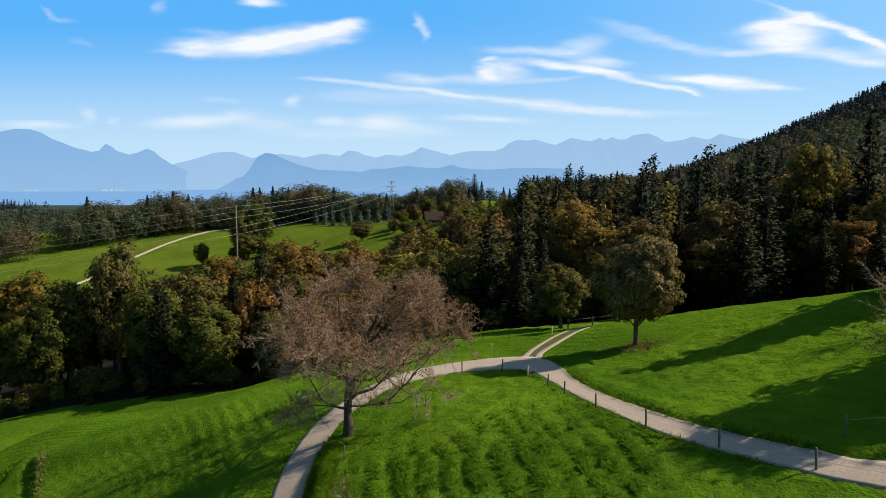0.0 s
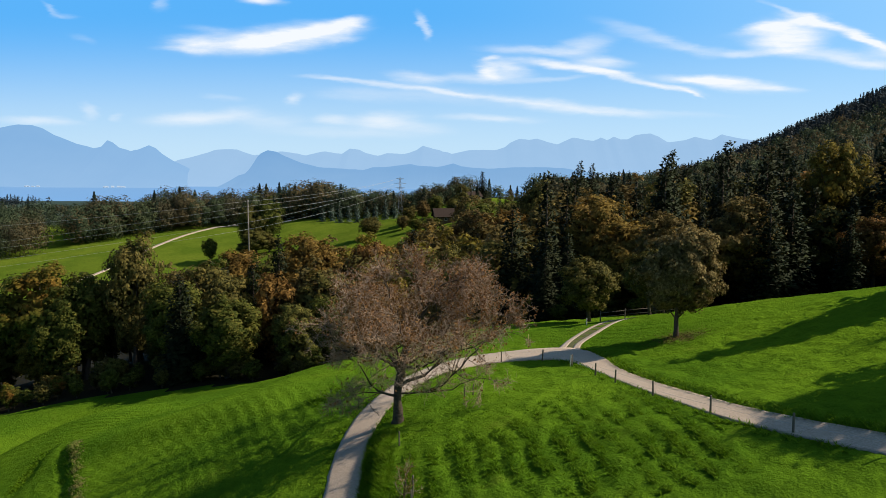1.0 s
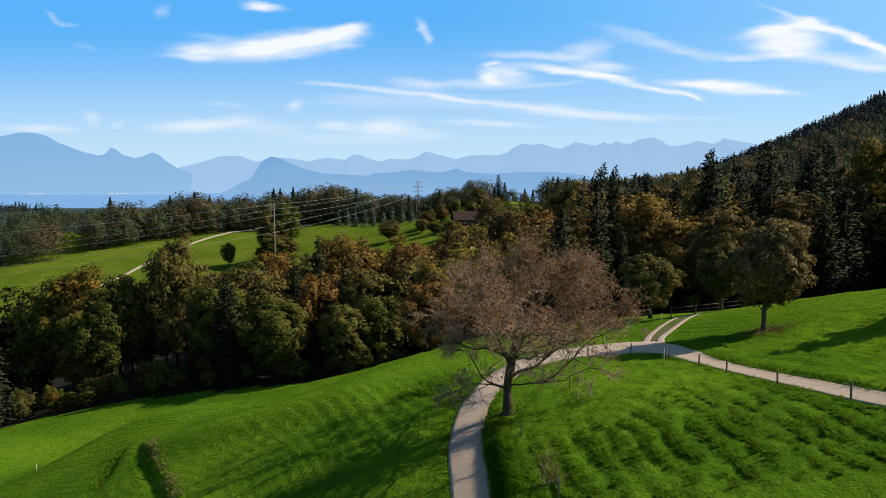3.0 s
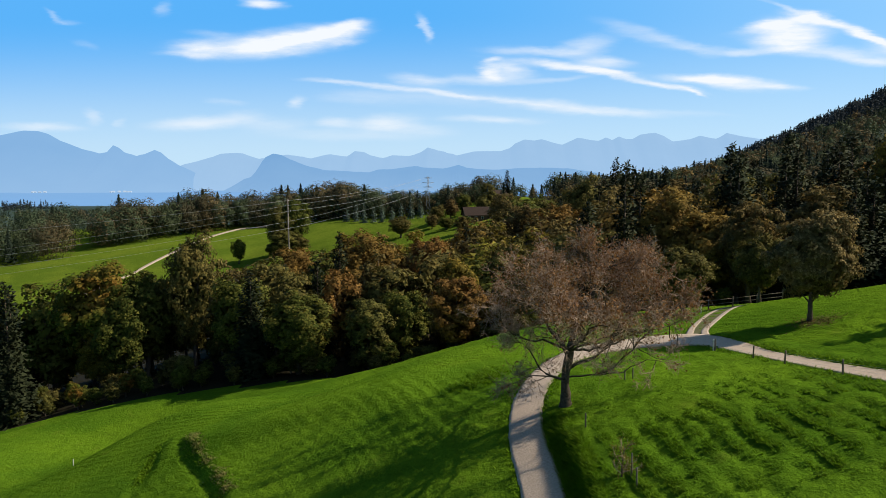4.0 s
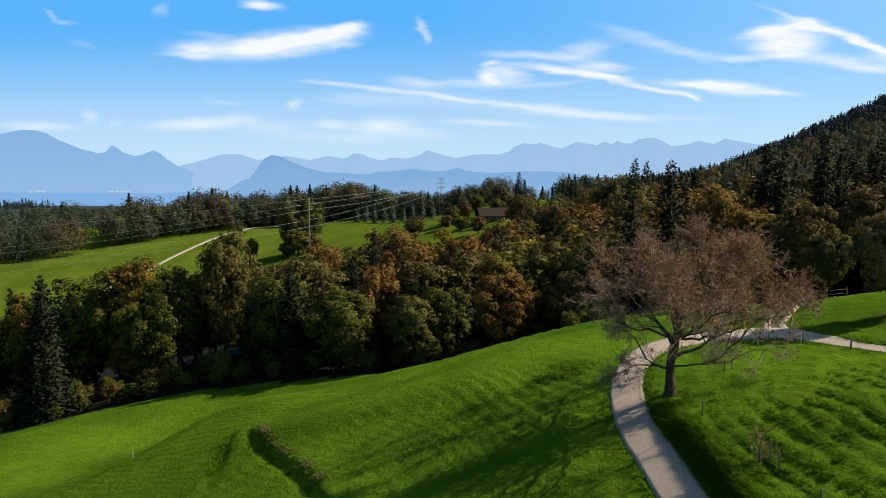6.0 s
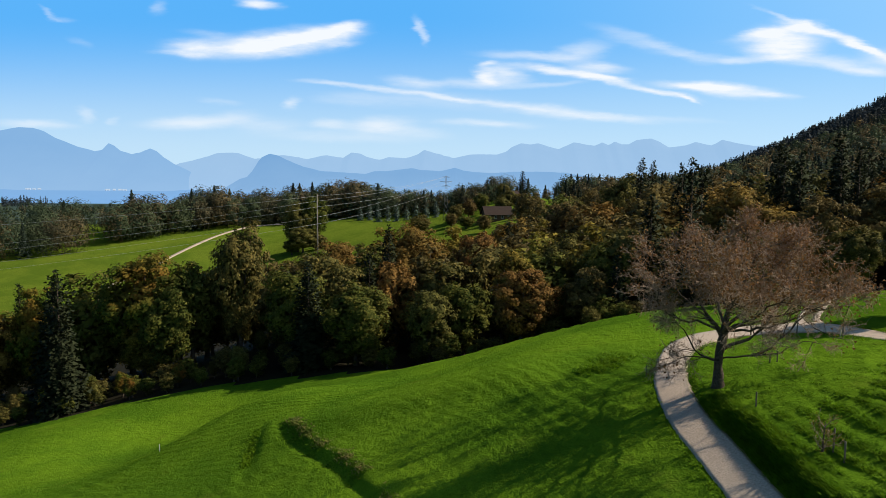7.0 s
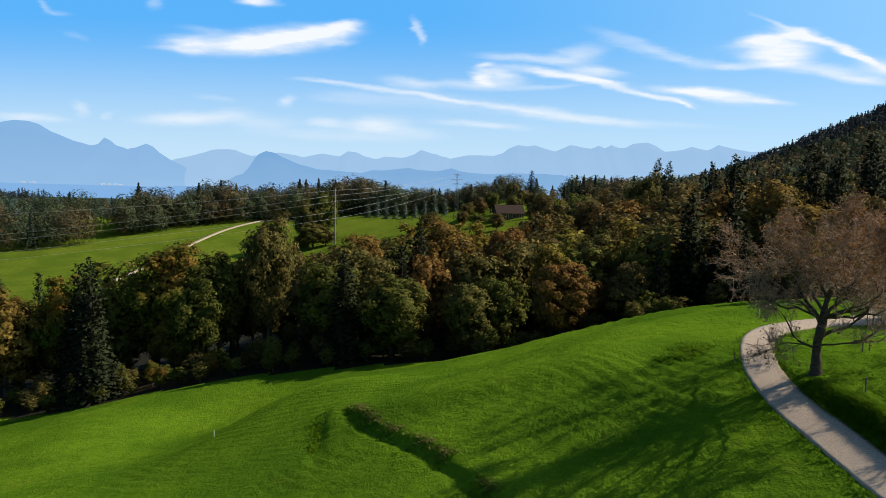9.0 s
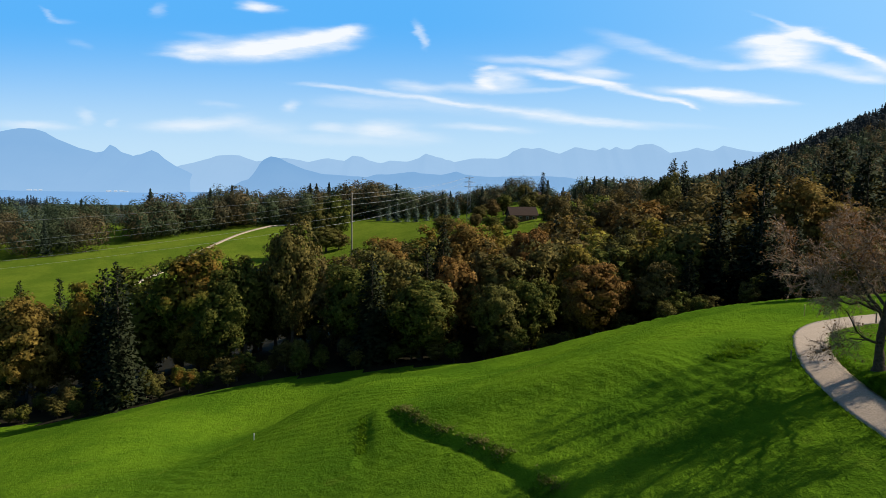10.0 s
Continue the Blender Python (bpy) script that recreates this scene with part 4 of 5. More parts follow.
plant("olive", 18.4, 116, 9.3 - z_at(18.4, 116), 4.4, 0, 0.7, "beside the field track", "hem bushes")


def mixed_woods(name, spots, label, seed, blades, grain=0.075):
    """One stretch of far wood as three objects: spruces, green crowns and brown crowns."""
    rng = np.random.default_rng(seed)
    draw = rng.random(len(spots))
    for tail, colour, chosen in (("spruces", "far_fir", [s for s in spots if s[3]]), ("green_crowns", "far_green", [s for s, d in zip(spots, draw) if not s[3] and d < 0.5]),
                                 ("brown_crowns", "far", [s for s, d in zip(spots, draw) if not s[3] and d >= 0.5])):
        woods(name + "_" + tail, chosen, colour, label + " (" + tail.replace("_", " ") + ")", seed, blades, grain)


def woods(name, spots, colour, label, seed, blades=70, grain=0.105, lumps=10):
    """Far trees, too many to count, as one object: spires in tiers and uneven rounded crowns of fine sprays."""
    rng = np.random.default_rng(seed)
    vs, ns, tones = [], [], []
    for x, y, h, pointed in spots:
        z = z_at(x, y) - 0.5
        wide = rng.uniform(0.8, 1.25)
        k = blades
        noise = rng.normal(size=(k, 3))
        if pointed:
            s = rng.random(k) ** 0.85
            a = rng.uniform(0, 2 * math.pi, k)
            tier = 0.72 + 0.28 * np.cos(s * h * 2.6 + np.sin(a * 2 + x) * 1.5)
            rad = (h * 0.24 * wide * (1 - s) ** 0.9 + 0.2) * tier * rng.uniform(0.7, 1.1, k)
            pos = np.stack([x + rad * np.cos(a), y + rad * np.sin(a), z + h * (0.06 + 0.94 * s) - rad * 0.15], 1)
            nor = np.stack([np.cos(a), np.sin(a), np.full(k, 0.6)], 1) + noise * 0.18
            size = h * grain * rng.uniform(0.6, 1.2, k) * (1.1 - 0.5 * s)
        else:
            turn = np.arange(lumps) * 2.4 + rng.uniform(-0.5, 0.5, lumps)
            s = (np.arange(lumps) + 0.6) / lumps
            ring = h * 0.34 * wide * np.sin(math.pi * (0.22 + 0.72 * s)) * rng.uniform(0.7, 1.15, lumps)
            c = np.stack([x + ring * np.cos(turn), y + ring * np.sin(turn), z + h * (0.16 + 0.64 * s)], 1)
            r = h * rng.uniform(0.13, 0.23, lumps) * wide
            pick = rng.choice(lumps, k, p=r ** 2 / np.sum(r ** 2))
            way = noise + np.array([0, 0, 0.2])
            way /= np.linalg.norm(way, axis=1, keepdims=True)
            pos = c[pick] + way * r[pick][:, None] * rng.uniform(0.75, 1.1, (k, 1))
            whole = (pos - np.array([x, y, z + h * 0.45])) / (h * 0.34)
            nor = whole * 0.6 + way * 0.7 + np.array([0, 0, 0.12])
            size = h * grain * rng.uniform(0.6, 1.2, k)
        v, f = cards(pos, nor + rng.normal(size=(k, 3)) * 0.3, size, rng, 0.75)
        vs.append(v)
        ns.append(nor + rng.normal(size=(k, 3)) * 0.1)
        tones.append(np.full(k, rng.random()))
    ob = new(name, leaf_mesh(name, np.concatenate(vs), LEAVES[colour], np.concatenate(ns), np.concatenate(tones)))
    return tagged(ob, label, "woods", kind="stuff")


def scatter(seed, count, x0, x1, y0, y1, keep, tall, spire):
    rng = np.random.default_rng(seed)
    spots = []
    while len(spots) < count:
        x, y = rng.uniform(x0, x1), rng.uniform(y0, y1)
        if keep(x, y):
            spots.append((x, y, rng.uniform(*tall), rng.random() < spire))
    return spots


# east: the hill behind the wood, nearer slope and far ridge
mixed_woods("hillside_wood", scatter(1, 620, 0, 420, 238, 640, lambda x, y: x < 0.66 * y and x > 22 + 0.1 * (y - 250) and not (x < 60 and y > 330), (14, 23), 0.4), "autumn wood on the rising hillside", 61, 560, 0.038)
mixed_woods("upper_hill_wood", scatter(12, 700, 60, 760, 600, 960, lambda x, y: x < 0.72 * y and x > 0.14 * y - 20, (14, 23), 0.25), "hazy autumn wood below the ridge", 71, 150, 0.065)
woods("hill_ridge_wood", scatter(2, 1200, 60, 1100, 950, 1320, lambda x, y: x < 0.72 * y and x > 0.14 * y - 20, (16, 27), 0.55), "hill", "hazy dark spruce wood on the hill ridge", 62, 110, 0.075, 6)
# north: the wood behind the far meadow


def belt_edge(x):
    return float(np.interp(x, [-250, -205, -165, -130, -85, -40, 10], [462, 500, 528, 537, 520, 500, 490]))


mixed_woods("far_belt_wood", [(x, y, h * float(np.interp(x, [-110, -50], [1.14, 0.72])), p) for x, y, h, p in scatter(3, 220, -248, 10, 462, 610, lambda x, y: belt_edge(x) < y < belt_edge(x) + 48, (15, 27), 0.09)], "dense wood behind the far meadow", 63, 1200, 0.029)
mixed_woods("meadow_side_wood", scatter(5, 110, -430, -258, 425, 520, lambda x, y: x < -262 + (460 - y) * 0.25, (15, 25), 0.15), "autumn trees beside the far meadow", 65, 900, 0.031)
mixed_woods("valley_wood", scatter(8, 420, -900, -225, 610, 1050, lambda x, y: x < -225 - (y - 610) * 0.1, (8, 13), 0.4), "hazy wood falling to the lake", 68, 130, 0.075)
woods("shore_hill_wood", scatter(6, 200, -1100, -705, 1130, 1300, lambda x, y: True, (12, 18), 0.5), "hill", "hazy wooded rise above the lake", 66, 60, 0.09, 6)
mixed_woods("knoll_wood", scatter(7, 40, -18, 75, 425, 560, lambda x, y: not (16 < x < 34 and y < 484), (8, 14), 0.4), "trees on the green knoll", 67, 700, 0.042)

# single trees in the far meadow
SINGLE = [("olive", -117, 417, 31.0, 8.0), ("green", -108.5, 420, 33.0, 8.0), ("olive", -113, 411, 16.0, 9.0), ("green", -119, 410, 10.0, 6.0), ("olive", -106, 411, 10.0, 6.0), ("green", -140.5, 414, 15.5, 4.4), ("olive", -46.6, 392, 12.5, 6.6), ("fir", 16.5, 480, 17.0, 6.0),
          ("olive", 3.6, 470, 12.0, 4.4), ("brown", -30, 400, 8.5, 4.0), ("green", -22, 385, 7.0, 4.5), ("olive", -63, 352, 4.5, 4.0),
          ("brown", -14, 360, 9.0, 4.0), ("green", 22, 372, 8.0, 3.6), ("olive", -2, 404, 12, 4.5), ("olive", -27, 412, 11, 4.6), ("brown", -20, 418, 12, 4.8), ("green", -13, 424, 13, 5.0), ("olive", 2, 416, 13, 5.2), ("brown", 9, 408, 12, 5.0), ("olive", 16, 402, 12, 5.0), ("green", -12, 380, 6.5, 3.6), ("fir", -168.9, 232, 27, 5.3), ("fir", -184.8, 237, 25, 4.3)]
for k, (kind, x, y, h, r) in enumerate(SINGLE):
    plant(kind, x, y, h, r, k, 0.9 * k, "standing alone in the far meadow", "meadow trees")
for k in range(9):
    plant("blue", -92 + 6.6 * k, 505 - 5 * k + (k % 2) * 4, 9.0 + (k * 37 % 5), 2.9, 0, 1.3 * k, "in a row before the far wood", "young spruces")


# ---------------- the bare tree by the lane ----------------
def bare_tree(x, y):
    rng = np.random.default_rng(12)
    t = thing("bare_tree", x, y, z_at(x, y) - 0.1, "nearly bare spreading tree with reddish twigs beside the lane", "tree")
    trunk = Tubes()
    path = [(0, 0, -0.4, 0.66), (0, 0, 0.3, 0.5), (0.03, 0, 1.2, 0.4), (-0.06, 0, 2.4, 0.37), (0.1, 0, 3.6, 0.39), (0.25, 0, 4.6, 0.36), (0.5, 0.1, 6.2, 0.25), (1.1, 0.2, 7.8, 0.2), (2.3, 0.3, 10, 0.14), (3.4, 0.4, 12.6, 0.07)]
    path = polyline(path, 0.3)
    knots = rng.normal(size=len(path)) * 0.025
    trunk.add([Vector(p[:3]) + Vector(rng.normal(size=3)) * 0.05 for p in path], [p[3] + k for p, k in zip(path, knots)], 12)
    part("trunk", trunk.mesh("trunk", OLD_BARK), t, "thick gnarled grey-brown trunk")
    twigs, tips = Tubes(), []

    def spray(p, d, length, r, level):
        steps = 4 if level < 4 else 3 if level < 5 else 2
        way = limb_path(p, d, length, steps, rng, 0.2, 0.05 if level < 4 else -0.02)
        twigs.add(way, taper(r * 1.3, r * 0.62, steps + 1), 3)
        if level >= 5:
            tips.append(way[-1])
            return
        for k in range(5):
            i = rng.integers(1, steps + 1)
            a = (way[i] - way[i - 1]).normalized()
            spray(way[i - 1].lerp(way[i], rng.random()), (a + Vector(rng.normal(size=3)) * 0.62).normalized(), length * rng.uniform(0.42, 0.7), max(r * 0.55, 0.008), level + 1)

    LIMBS = [  # root radius, then the points it arches through
        (0.13, (0, 0, 2.4), (-1.3, -0.2, 2.7), (-2.2, -0.3, 3.5), (-3.2, -0.4, 5.1), (-4.4, -0.5, 5.9)),
        (0.07, (-1.2, -0.2, 2.7), (-2.8, -0.6, 2.9), (-4.6, -1.0, 2.4)),
        (0.09, (0.1, 0, 2.6), (1.2, -0.5, 2.9), (2.8, -0.9, 3.1), (4.8, -1.0, 3.4), (6.6, -1.0, 4.3), (8.2, -1.0, 4.2)),
        (0.17, (0.3, 0, 3.4), (1.7, -0.3, 4.2), (3.1, -0.5, 5.0), (4.2, -0.6, 6.8), (5.1, -0.7, 8.0), (6.9, -0.8, 10.4)),
        (0.1, (2.5, -0.8, 3.05), (4.1, -0.9, 3.9), (6.1, -1.2, 6.0), (7.9, -1.4, 8.0), (9.6, -1.5, 9.2)),
        (0.19, (0.15, 0, 4.4), (-0.5, 0.1, 5.6), (-1.4, 0.3, 6.8), (-2.3, 0.4, 8.6), (-3.0, 0.5, 10.6)),
        (0.12, (-0.3, 0.1, 5.2), (-1.8, 0.2, 5.8), (-3.4, 0, 6.0), (-4.8, -0.3, 6.6), (-5.8, -0.5, 7.8)),
        (0.16, (0.5, 0, 5.4), (2.0, 0.6, 6.4), (3.8, 1.0, 7.6), (5.4, 1.3, 9.8), (6.8, 1.6, 11.2)),
        (0.15, (0.4, 0.1, 5.6), (1.0, 2.0, 7.0), (1.2, 4.0, 9.0), (1.6, 5.5, 11.0)),
        (0.14, (0.3, -0.1, 5.2), (0.4, -2.0, 6.6), (0.6, -3.8, 8.4), (1.2, -5.2, 10.0)),
        (0.13, (0.6, 0.1, 6.8), (-0.2, 0.6, 8.6), (-0.8, 1.2, 10.6), (-1.5, 1.6, 12.4)),
        (0.13, (1.2, 0.2, 8.0), (3.0, 0, 9.4), (4.8, -0.6, 11.4), (5.8, -1.0, 13.0)),
        (0.1, (2.3, 0.3, 10.0), (1.8, -0.4, 11.8), (1.6, -0.8, 13.6)),
        (0.13, (0.5, 0, 5.0), (2.4, -2.0, 6.2), (4.4, -3.4, 8.0), (6.6, -4.2, 9.2)),
        (0.13, (0.6, 0.1, 6.0), (2.8, 2.4, 7.4), (5.0, 4.0, 8.8), (7.6, 4.6, 9.6)),
        (0.12, (0, 0.2, 5.2), (-1.6, 2.2, 7.0), (-3.0, 3.8, 8.8), (-3.8, 4.6, 10.6)),
        (0.09, (3.0, 0.35, 11.6), (4.6, 0.8, 12.4), (6.6, 1.2, 12.8)),
        (0.12, (0.8, 0.15, 7.0), (-0.6, -1.6, 8.8), (-1.8, -2.8, 10.8), (-2.4, -3.4, 12.0)),
        (0.13, (0.3, -0.1, 5.0), (1.6, -1.8, 6.6), (3.0, -3.8, 8.2), (4.2, -5.0, 9.0)),
        (0.12, (0.2, 0, 4.8), (-0.8, -1.6, 6.4), (-1.8, -3.4, 8.4), (-2.6, -4.6, 9.4))]
    for r, *points in LIMBS:
        points = [(a, b * (2.05 if abs(b) > 1.5 else 1.0), c) for a, b, c in points]
        limb = Tubes()
        way = [Vector(p) + Vector(rng.normal(size=3)) * (0.07 if k else 0.0) for k, p in enumerate(polyline(points, 0.55))]
        n = len(way)
        length = sum((b - a).length for a, b in zip(way, way[1:]))
        limb.add(way, taper(r, r * 0.2, n), 7)
        low = points[-1][2] < 6.5
        for k in range(5 if low else 10):
            i = int(rng.integers(max(1, n // 3), n))
            d = (way[i] - way[i - 1]).normalized()
            side = (d * 0.8 + Vector(rng.normal(size=3)) * 0.6 + Vector((0, 0, 0.1))).normalized()
            length2 = min(3.4, length * rng.uniform(0.22, 0.4))
            way2 = limb_path(way[i - 1].lerp(way[i], rng.random()), side, length2, 5, rng, 0.2, 0.0)
            limb.add(way2, taper(r * 0.34, r * 0.12, 6), 5)
            for m in range(5):
                j = int(rng.integers(1, 6))
                d2 = (way2[j] - way2[j - 1]).normalized()
                spray(way2[j], (d2 + Vector(rng.normal(size=3)) * 0.6).normalized(), rng.uniform(0.9, 1.7), 0.02, 3)
        for m in range(5):
            spray(way[-1], (way[-1] - way[-2]).normalized() + Vector(rng.normal(size=3)) * 0.4, rng.uniform(1.0, 1.8), 0.02, 3)
        part("limb", limb.mesh("limb", OLD_BARK), t)
    tagged(part("twig_mass", twigs.mesh("twig_mass", TWIG), t, "dense reddish-brown twigs"), kind="stuff")
    tips = np.array([tuple(p) for p in tips])
    pick = tips[rng.random(len(tips)) < 0.06 + 0.55 * ramp((tips[:, 2] - 7) / 4)]
    v, f = cards(pick + rng.normal(size=pick.shape) * 0.12, rng.normal(size=pick.shape), rng.uniform(0.1, 0.17, len(pick)), rng)
    tagged(part("leaves", mesh_of("leaves", v, f, RUST), t, "last rusty leaves"), kind="stuff")
    return t


bare_tree(-8.28, 62.7)


def fruit_tree(x, y, height, radius, clear, seed, colour, label, count=9000, size=0.15):
    t = thing("fruit_tree", x, y, z_at(x, y), label, "tree", "orchard trees")
    trunk, crown = broadleaf_meshes(seed, height, radius, clear, count, size, colour, lobes=52)
    part("trunk", trunk, t)
    part("crown", crown, t)
    return t


fruit_tree(21.4, 80.9, 12.2, 4.1, 2.0, 71, "fruit", "old pear tree with dense grey-brown autumn leaves on the meadow", 34000, 0.17)
fruit_tree(23.4, 99.0, 9.4, 3.1, 1.6, 72, "olive", "small grey-green apple tree behind the meadow's brow", 20000, 0.15)
plant("fir", 52.5, 73.4, 20.0, 7.4, 0, 0.4, "beside the upper meadow", "meadow trees")
plant("olive", 48.0, 48.8, 18.5, 8.0, 0, 1.4, "beside the upper lane", "meadow trees")
plant("olive", 57.0, 46.0, 21.0, 8.5, 1, 0.3, "beside the upper lane", "meadow trees")


def thin_tree(name, x, y, height, spread, seed, label, leaf, leaf_count, limbs=9):
    """A small open tree of visible branches with few leaves."""
    rng = np.random.default_rng(seed)
    t = thing(name, x, y, z_at(x, y) - 0.05, label, "tree")
    wood, tips = Tubes(), []
    stem = limb_path((0, 0, -0.3), (0, 0, 1), height * 0.7, 5, rng, 0.06, 0.1)
    wood.add(stem, taper(height * 0.022 + 0.02, 0.015, 6), 7)
    part("trunk", wood.mesh("trunk", BARK), t)
    tw = Tubes()
    for k in range(limbs):
        a = k * 2.4 + rng.uniform(-0.3, 0.3)
        p = stem[1 + k % 4]
        way = limb_path(p, (math.cos(a), math.sin(a), rng.uniform(0.25, 0.9)), spread * rng.uniform(0.7, 1.1), 5, rng, 0.18, 0.03)
        tw.add(way, taper(height * 0.008 + 0.01, 0.008, 6), 5)
        for m in range(14):
            i = int(rng.integers(1, 6))
            d = (way[i] - way[i - 1]).normalized()
            w2 = limb_path(way[i], (d + Vector(rng.normal(size=3)) * 0.7).normalized(), spread * rng.uniform(0.2, 0.4), 3, rng, 0.25, 0.0)
            tw.add(w2, taper(0.014, 0.006, 4), 3)
            tips += w2[1:]
    part("branches", tw.mesh("branches", TWIG), t)
    tips = np.array([tuple(p) for p in tips])
    pick = tips[rng.integers(0, len(tips), leaf_count)]
    v, f = cards(pick + rng.normal(size=pick.shape) * 0.1, rng.normal(size=pick.shape), rng.uniform(0.05, 0.1, leaf_count), rng)
    part("crown", mesh_of("crown", v, f, LEAVES[leaf]), t)
    return t


thin_tree("young_tree", -6.8, 47.6, 3.4, 1.3, 81, "young fruit tree with few yellow leaves by a stake", "yellow", 420)
thin_tree("apple_tree", 31.5, 46, 6.0, 4.2, 82, "open old apple tree with pale leaves", "fruit", 1500, 12)
thin_tree("apple_tree", 38.0, 61, 6.0, 3.6, 83, "open apple tree with grey twigs", "fruit", 900, 12)


# ---------------- posts and fences ----------------
def post_mesh(name, height, r, material, sides=8):
    tb = Tubes()
    tb.add([Vector((0, 0, -0.4)), Vector((0.01, 0, height * 0.5)), Vector((0.02, 0.01, height - 0.04)), Vector((0.02, 0.01, height))], [r * 1.06, r, r * 0.98, r * 0.75], sides)
    return tb.mesh(name, material)


def fence(spots, height, r, material, wires, label):
    t = thing("fence", 0, 0, 0, label, "fence")
    shared = post_mesh("post", height, r, material)
    tops = []
    for x, y in spots:
        p = part("post", shared, t)
        p.location = (x, y, z_at(x, y))
        p.rotation_euler = (0.03 * math.sin(x * 7), 0.04 * math.sin(y * 5), x)
        tops.append(Vector((x, y, z_at(x, y))))
    for h in wires:
        for a, b in zip(tops, tops[1:]):
            mid = (a + b) / 2
            mid.z = (a.z + b.z) / 2 - 0.03
            w = Tubes()
            w.add([a + Vector((0, 0, h)), mid + Vector((0, 0, h)), b + Vector((0, 0, h))], [0.008] * 3, 4)
            part("wire", w.mesh("wire", WIRE), t)
    return t


fence([(2.0, 80.9), (6.4, 79.5), (8.9, 74.8), (9.9, 67.7), (10.7, 63.0), (12.1, 56.2), (14.3, 49.8), (17.1, 43.6), (20.3, 38.2), (23.5, 34)], 1.25, 0.075, POST, (0.55, 1.0), "weathered wooden post and wire fence along the lane")
fence([(23.2, 40.9), (30, 38.5)], 1.2, 0.06, POST, (0.9,), "wooden posts with wire beyond the lane")
fence([(-7.7, 56.1), (-6.2, 46.0), (-6.0, 41.0)], 1.2, 0.06, POST, (), "weathered wooden posts standing on the bank")
for x, y, h, mat, label in ((5.7, 87.6, 1.5, YELLOW, "yellow marker post beside the lane"), (-1.9, 89.2, 1.4, YELLOW, "yellow marker post on the brow"),
                            (14.0, 94.6, 1.0, PALE, "pale marker post by the wheel track"), (8.75, 75.0, 1.15, PALE, "pale post at the lane junction"),
                            (-12.6, 69.6, 1.1, POST, "thin wooden post beside the lane bend"), (-72.4, 100.5, 1.0, PALE, "small pale post in the meadow"),
                            (-2.4, 66.0, 1.0, POST, "wooden stake behind the bare tree"), (-1.6, 66.3, 1.0, POST, "wooden stake behind the bare tree"), (-6.2, 47.4, 1.5, POST, "stake beside the young tree")):
    ob = new("marker_post", post_mesh("marker_post", h, 0.06, mat))
    ob.location = (x, y, z_at(x, y))
    tagged(ob, label, "post", "marker posts")
# hedge-like rails on the brow behind the track
rail = thing("rail_fence", 0, 0, 0, "old wooden rail fence on the meadow's brow", "fence")
spots = [(17.0, 100.5), (20.5, 101), (24.0, 101.5), (27.5, 101.5)]
shared = post_mesh("post", 1.5, 0.08, POST)
for x, y in spots:
    part("post", shared, rail).location = (x, y, z_at(x, y))
for (xa, ya), (xb, yb) in zip(spots, spots[1:]):
    for h in (0.7, 1.25):
        tb = Tubes()
        tb.add([Vector((xa, ya, z_at(xa, ya) + h)), Vector((xb, yb, z_at(xb, yb) + h))], [0.05, 0.045], 6)
        part("rail", tb.mesh("rail", POST), rail)

# ---------------- power line ----------------
MAST, POLE, NEXT = (-33, 424), (-82.4, 284.5), (-270, 230)


def lattice_mast(x, y, top):
    z = z_at(x, y)
    h = top - z
    t = thing("lattice_mast", x, y, z, "grey steel lattice pylon with three cross-arms", "pylon")
    def leg_at(s, sx, sy):
        w = 1.5 * (1 - s) + 0.25 * s
        return Vector((sx * w, sy * w, s * h))
    for sx in (-1, 1):
        for sy in (-1, 1):
            tb = Tubes()
            tb.add([leg_at(0, sx, sy), leg_at(1, sx, sy)], [0.11, 0.08], 4)
            part("leg", tb.mesh("leg", METAL), t)
    for k in range(8):
        a, b = k / 8, (k + 1) / 8
        tb = Tubes()
        for sy in (-1, 1):
            tb.add([leg_at(a, -1, sy), leg_at(b, 1, sy)], [0.05, 0.05], 3)
            tb.add([leg_at(a, 1, sy), leg_at(b, -1, sy)], [0.05, 0.05], 3)
            tb.add([leg_at(a, sy, -1), leg_at(b, sy, 1)], [0.05, 0.05], 3)
        part("brace", tb.mesh("brace", METAL), t)
    for dz, half in ((-0.8, 2.4), (-3.4, 3.4), (-6.0, 2.8)):
        tb = Tubes()
        tb.add([Vector((-half, 0, h + dz)), Vector((0, 0, h + dz + 0.25)), Vector((half, 0, h + dz))], [0.08, 0.14, 0.08], 4)
        tb.add([Vector((-half, 0, h + dz)), Vector((0, 0, h + dz - 0.5)), Vector((half, 0, h + dz))], [0.05, 0.08, 0.05], 4)
        part("cross_arm", tb.mesh("cross_arm", METAL), t)
    return z + h


def wood_pole(x, y, top, arms):
    z = z_at(x, y)
    t = thing("power_pole", x, y, z, "tall slender wooden power pole with short arms", "power pole")
    tb = Tubes()
    tb.add([Vector((0, 0, -1)), Vector((0, 0, (top - z) * 0.5)), Vector((0, 0, top - z))], [0.34, 0.28, 0.2], 9)
    part("shaft", tb.mesh("shaft", CREOSOTE), t)
    for a, side in arms:
        tb = Tubes()
        tb.add([Vector((0, 0, a - z)), Vector((side, 0, a - z + 0.1))], [0.07, 0.05], 5)
        part("arm", tb.mesh("arm", METAL), t)
        tb = Tubes()
        tb.add([Vector((side, 0, a - z - 0.15)), Vector((side, 0, a - z + 0.25))], [0.1, 0.07], 6)
        part("insulator", tb.mesh("insulator", PLASTER), t)


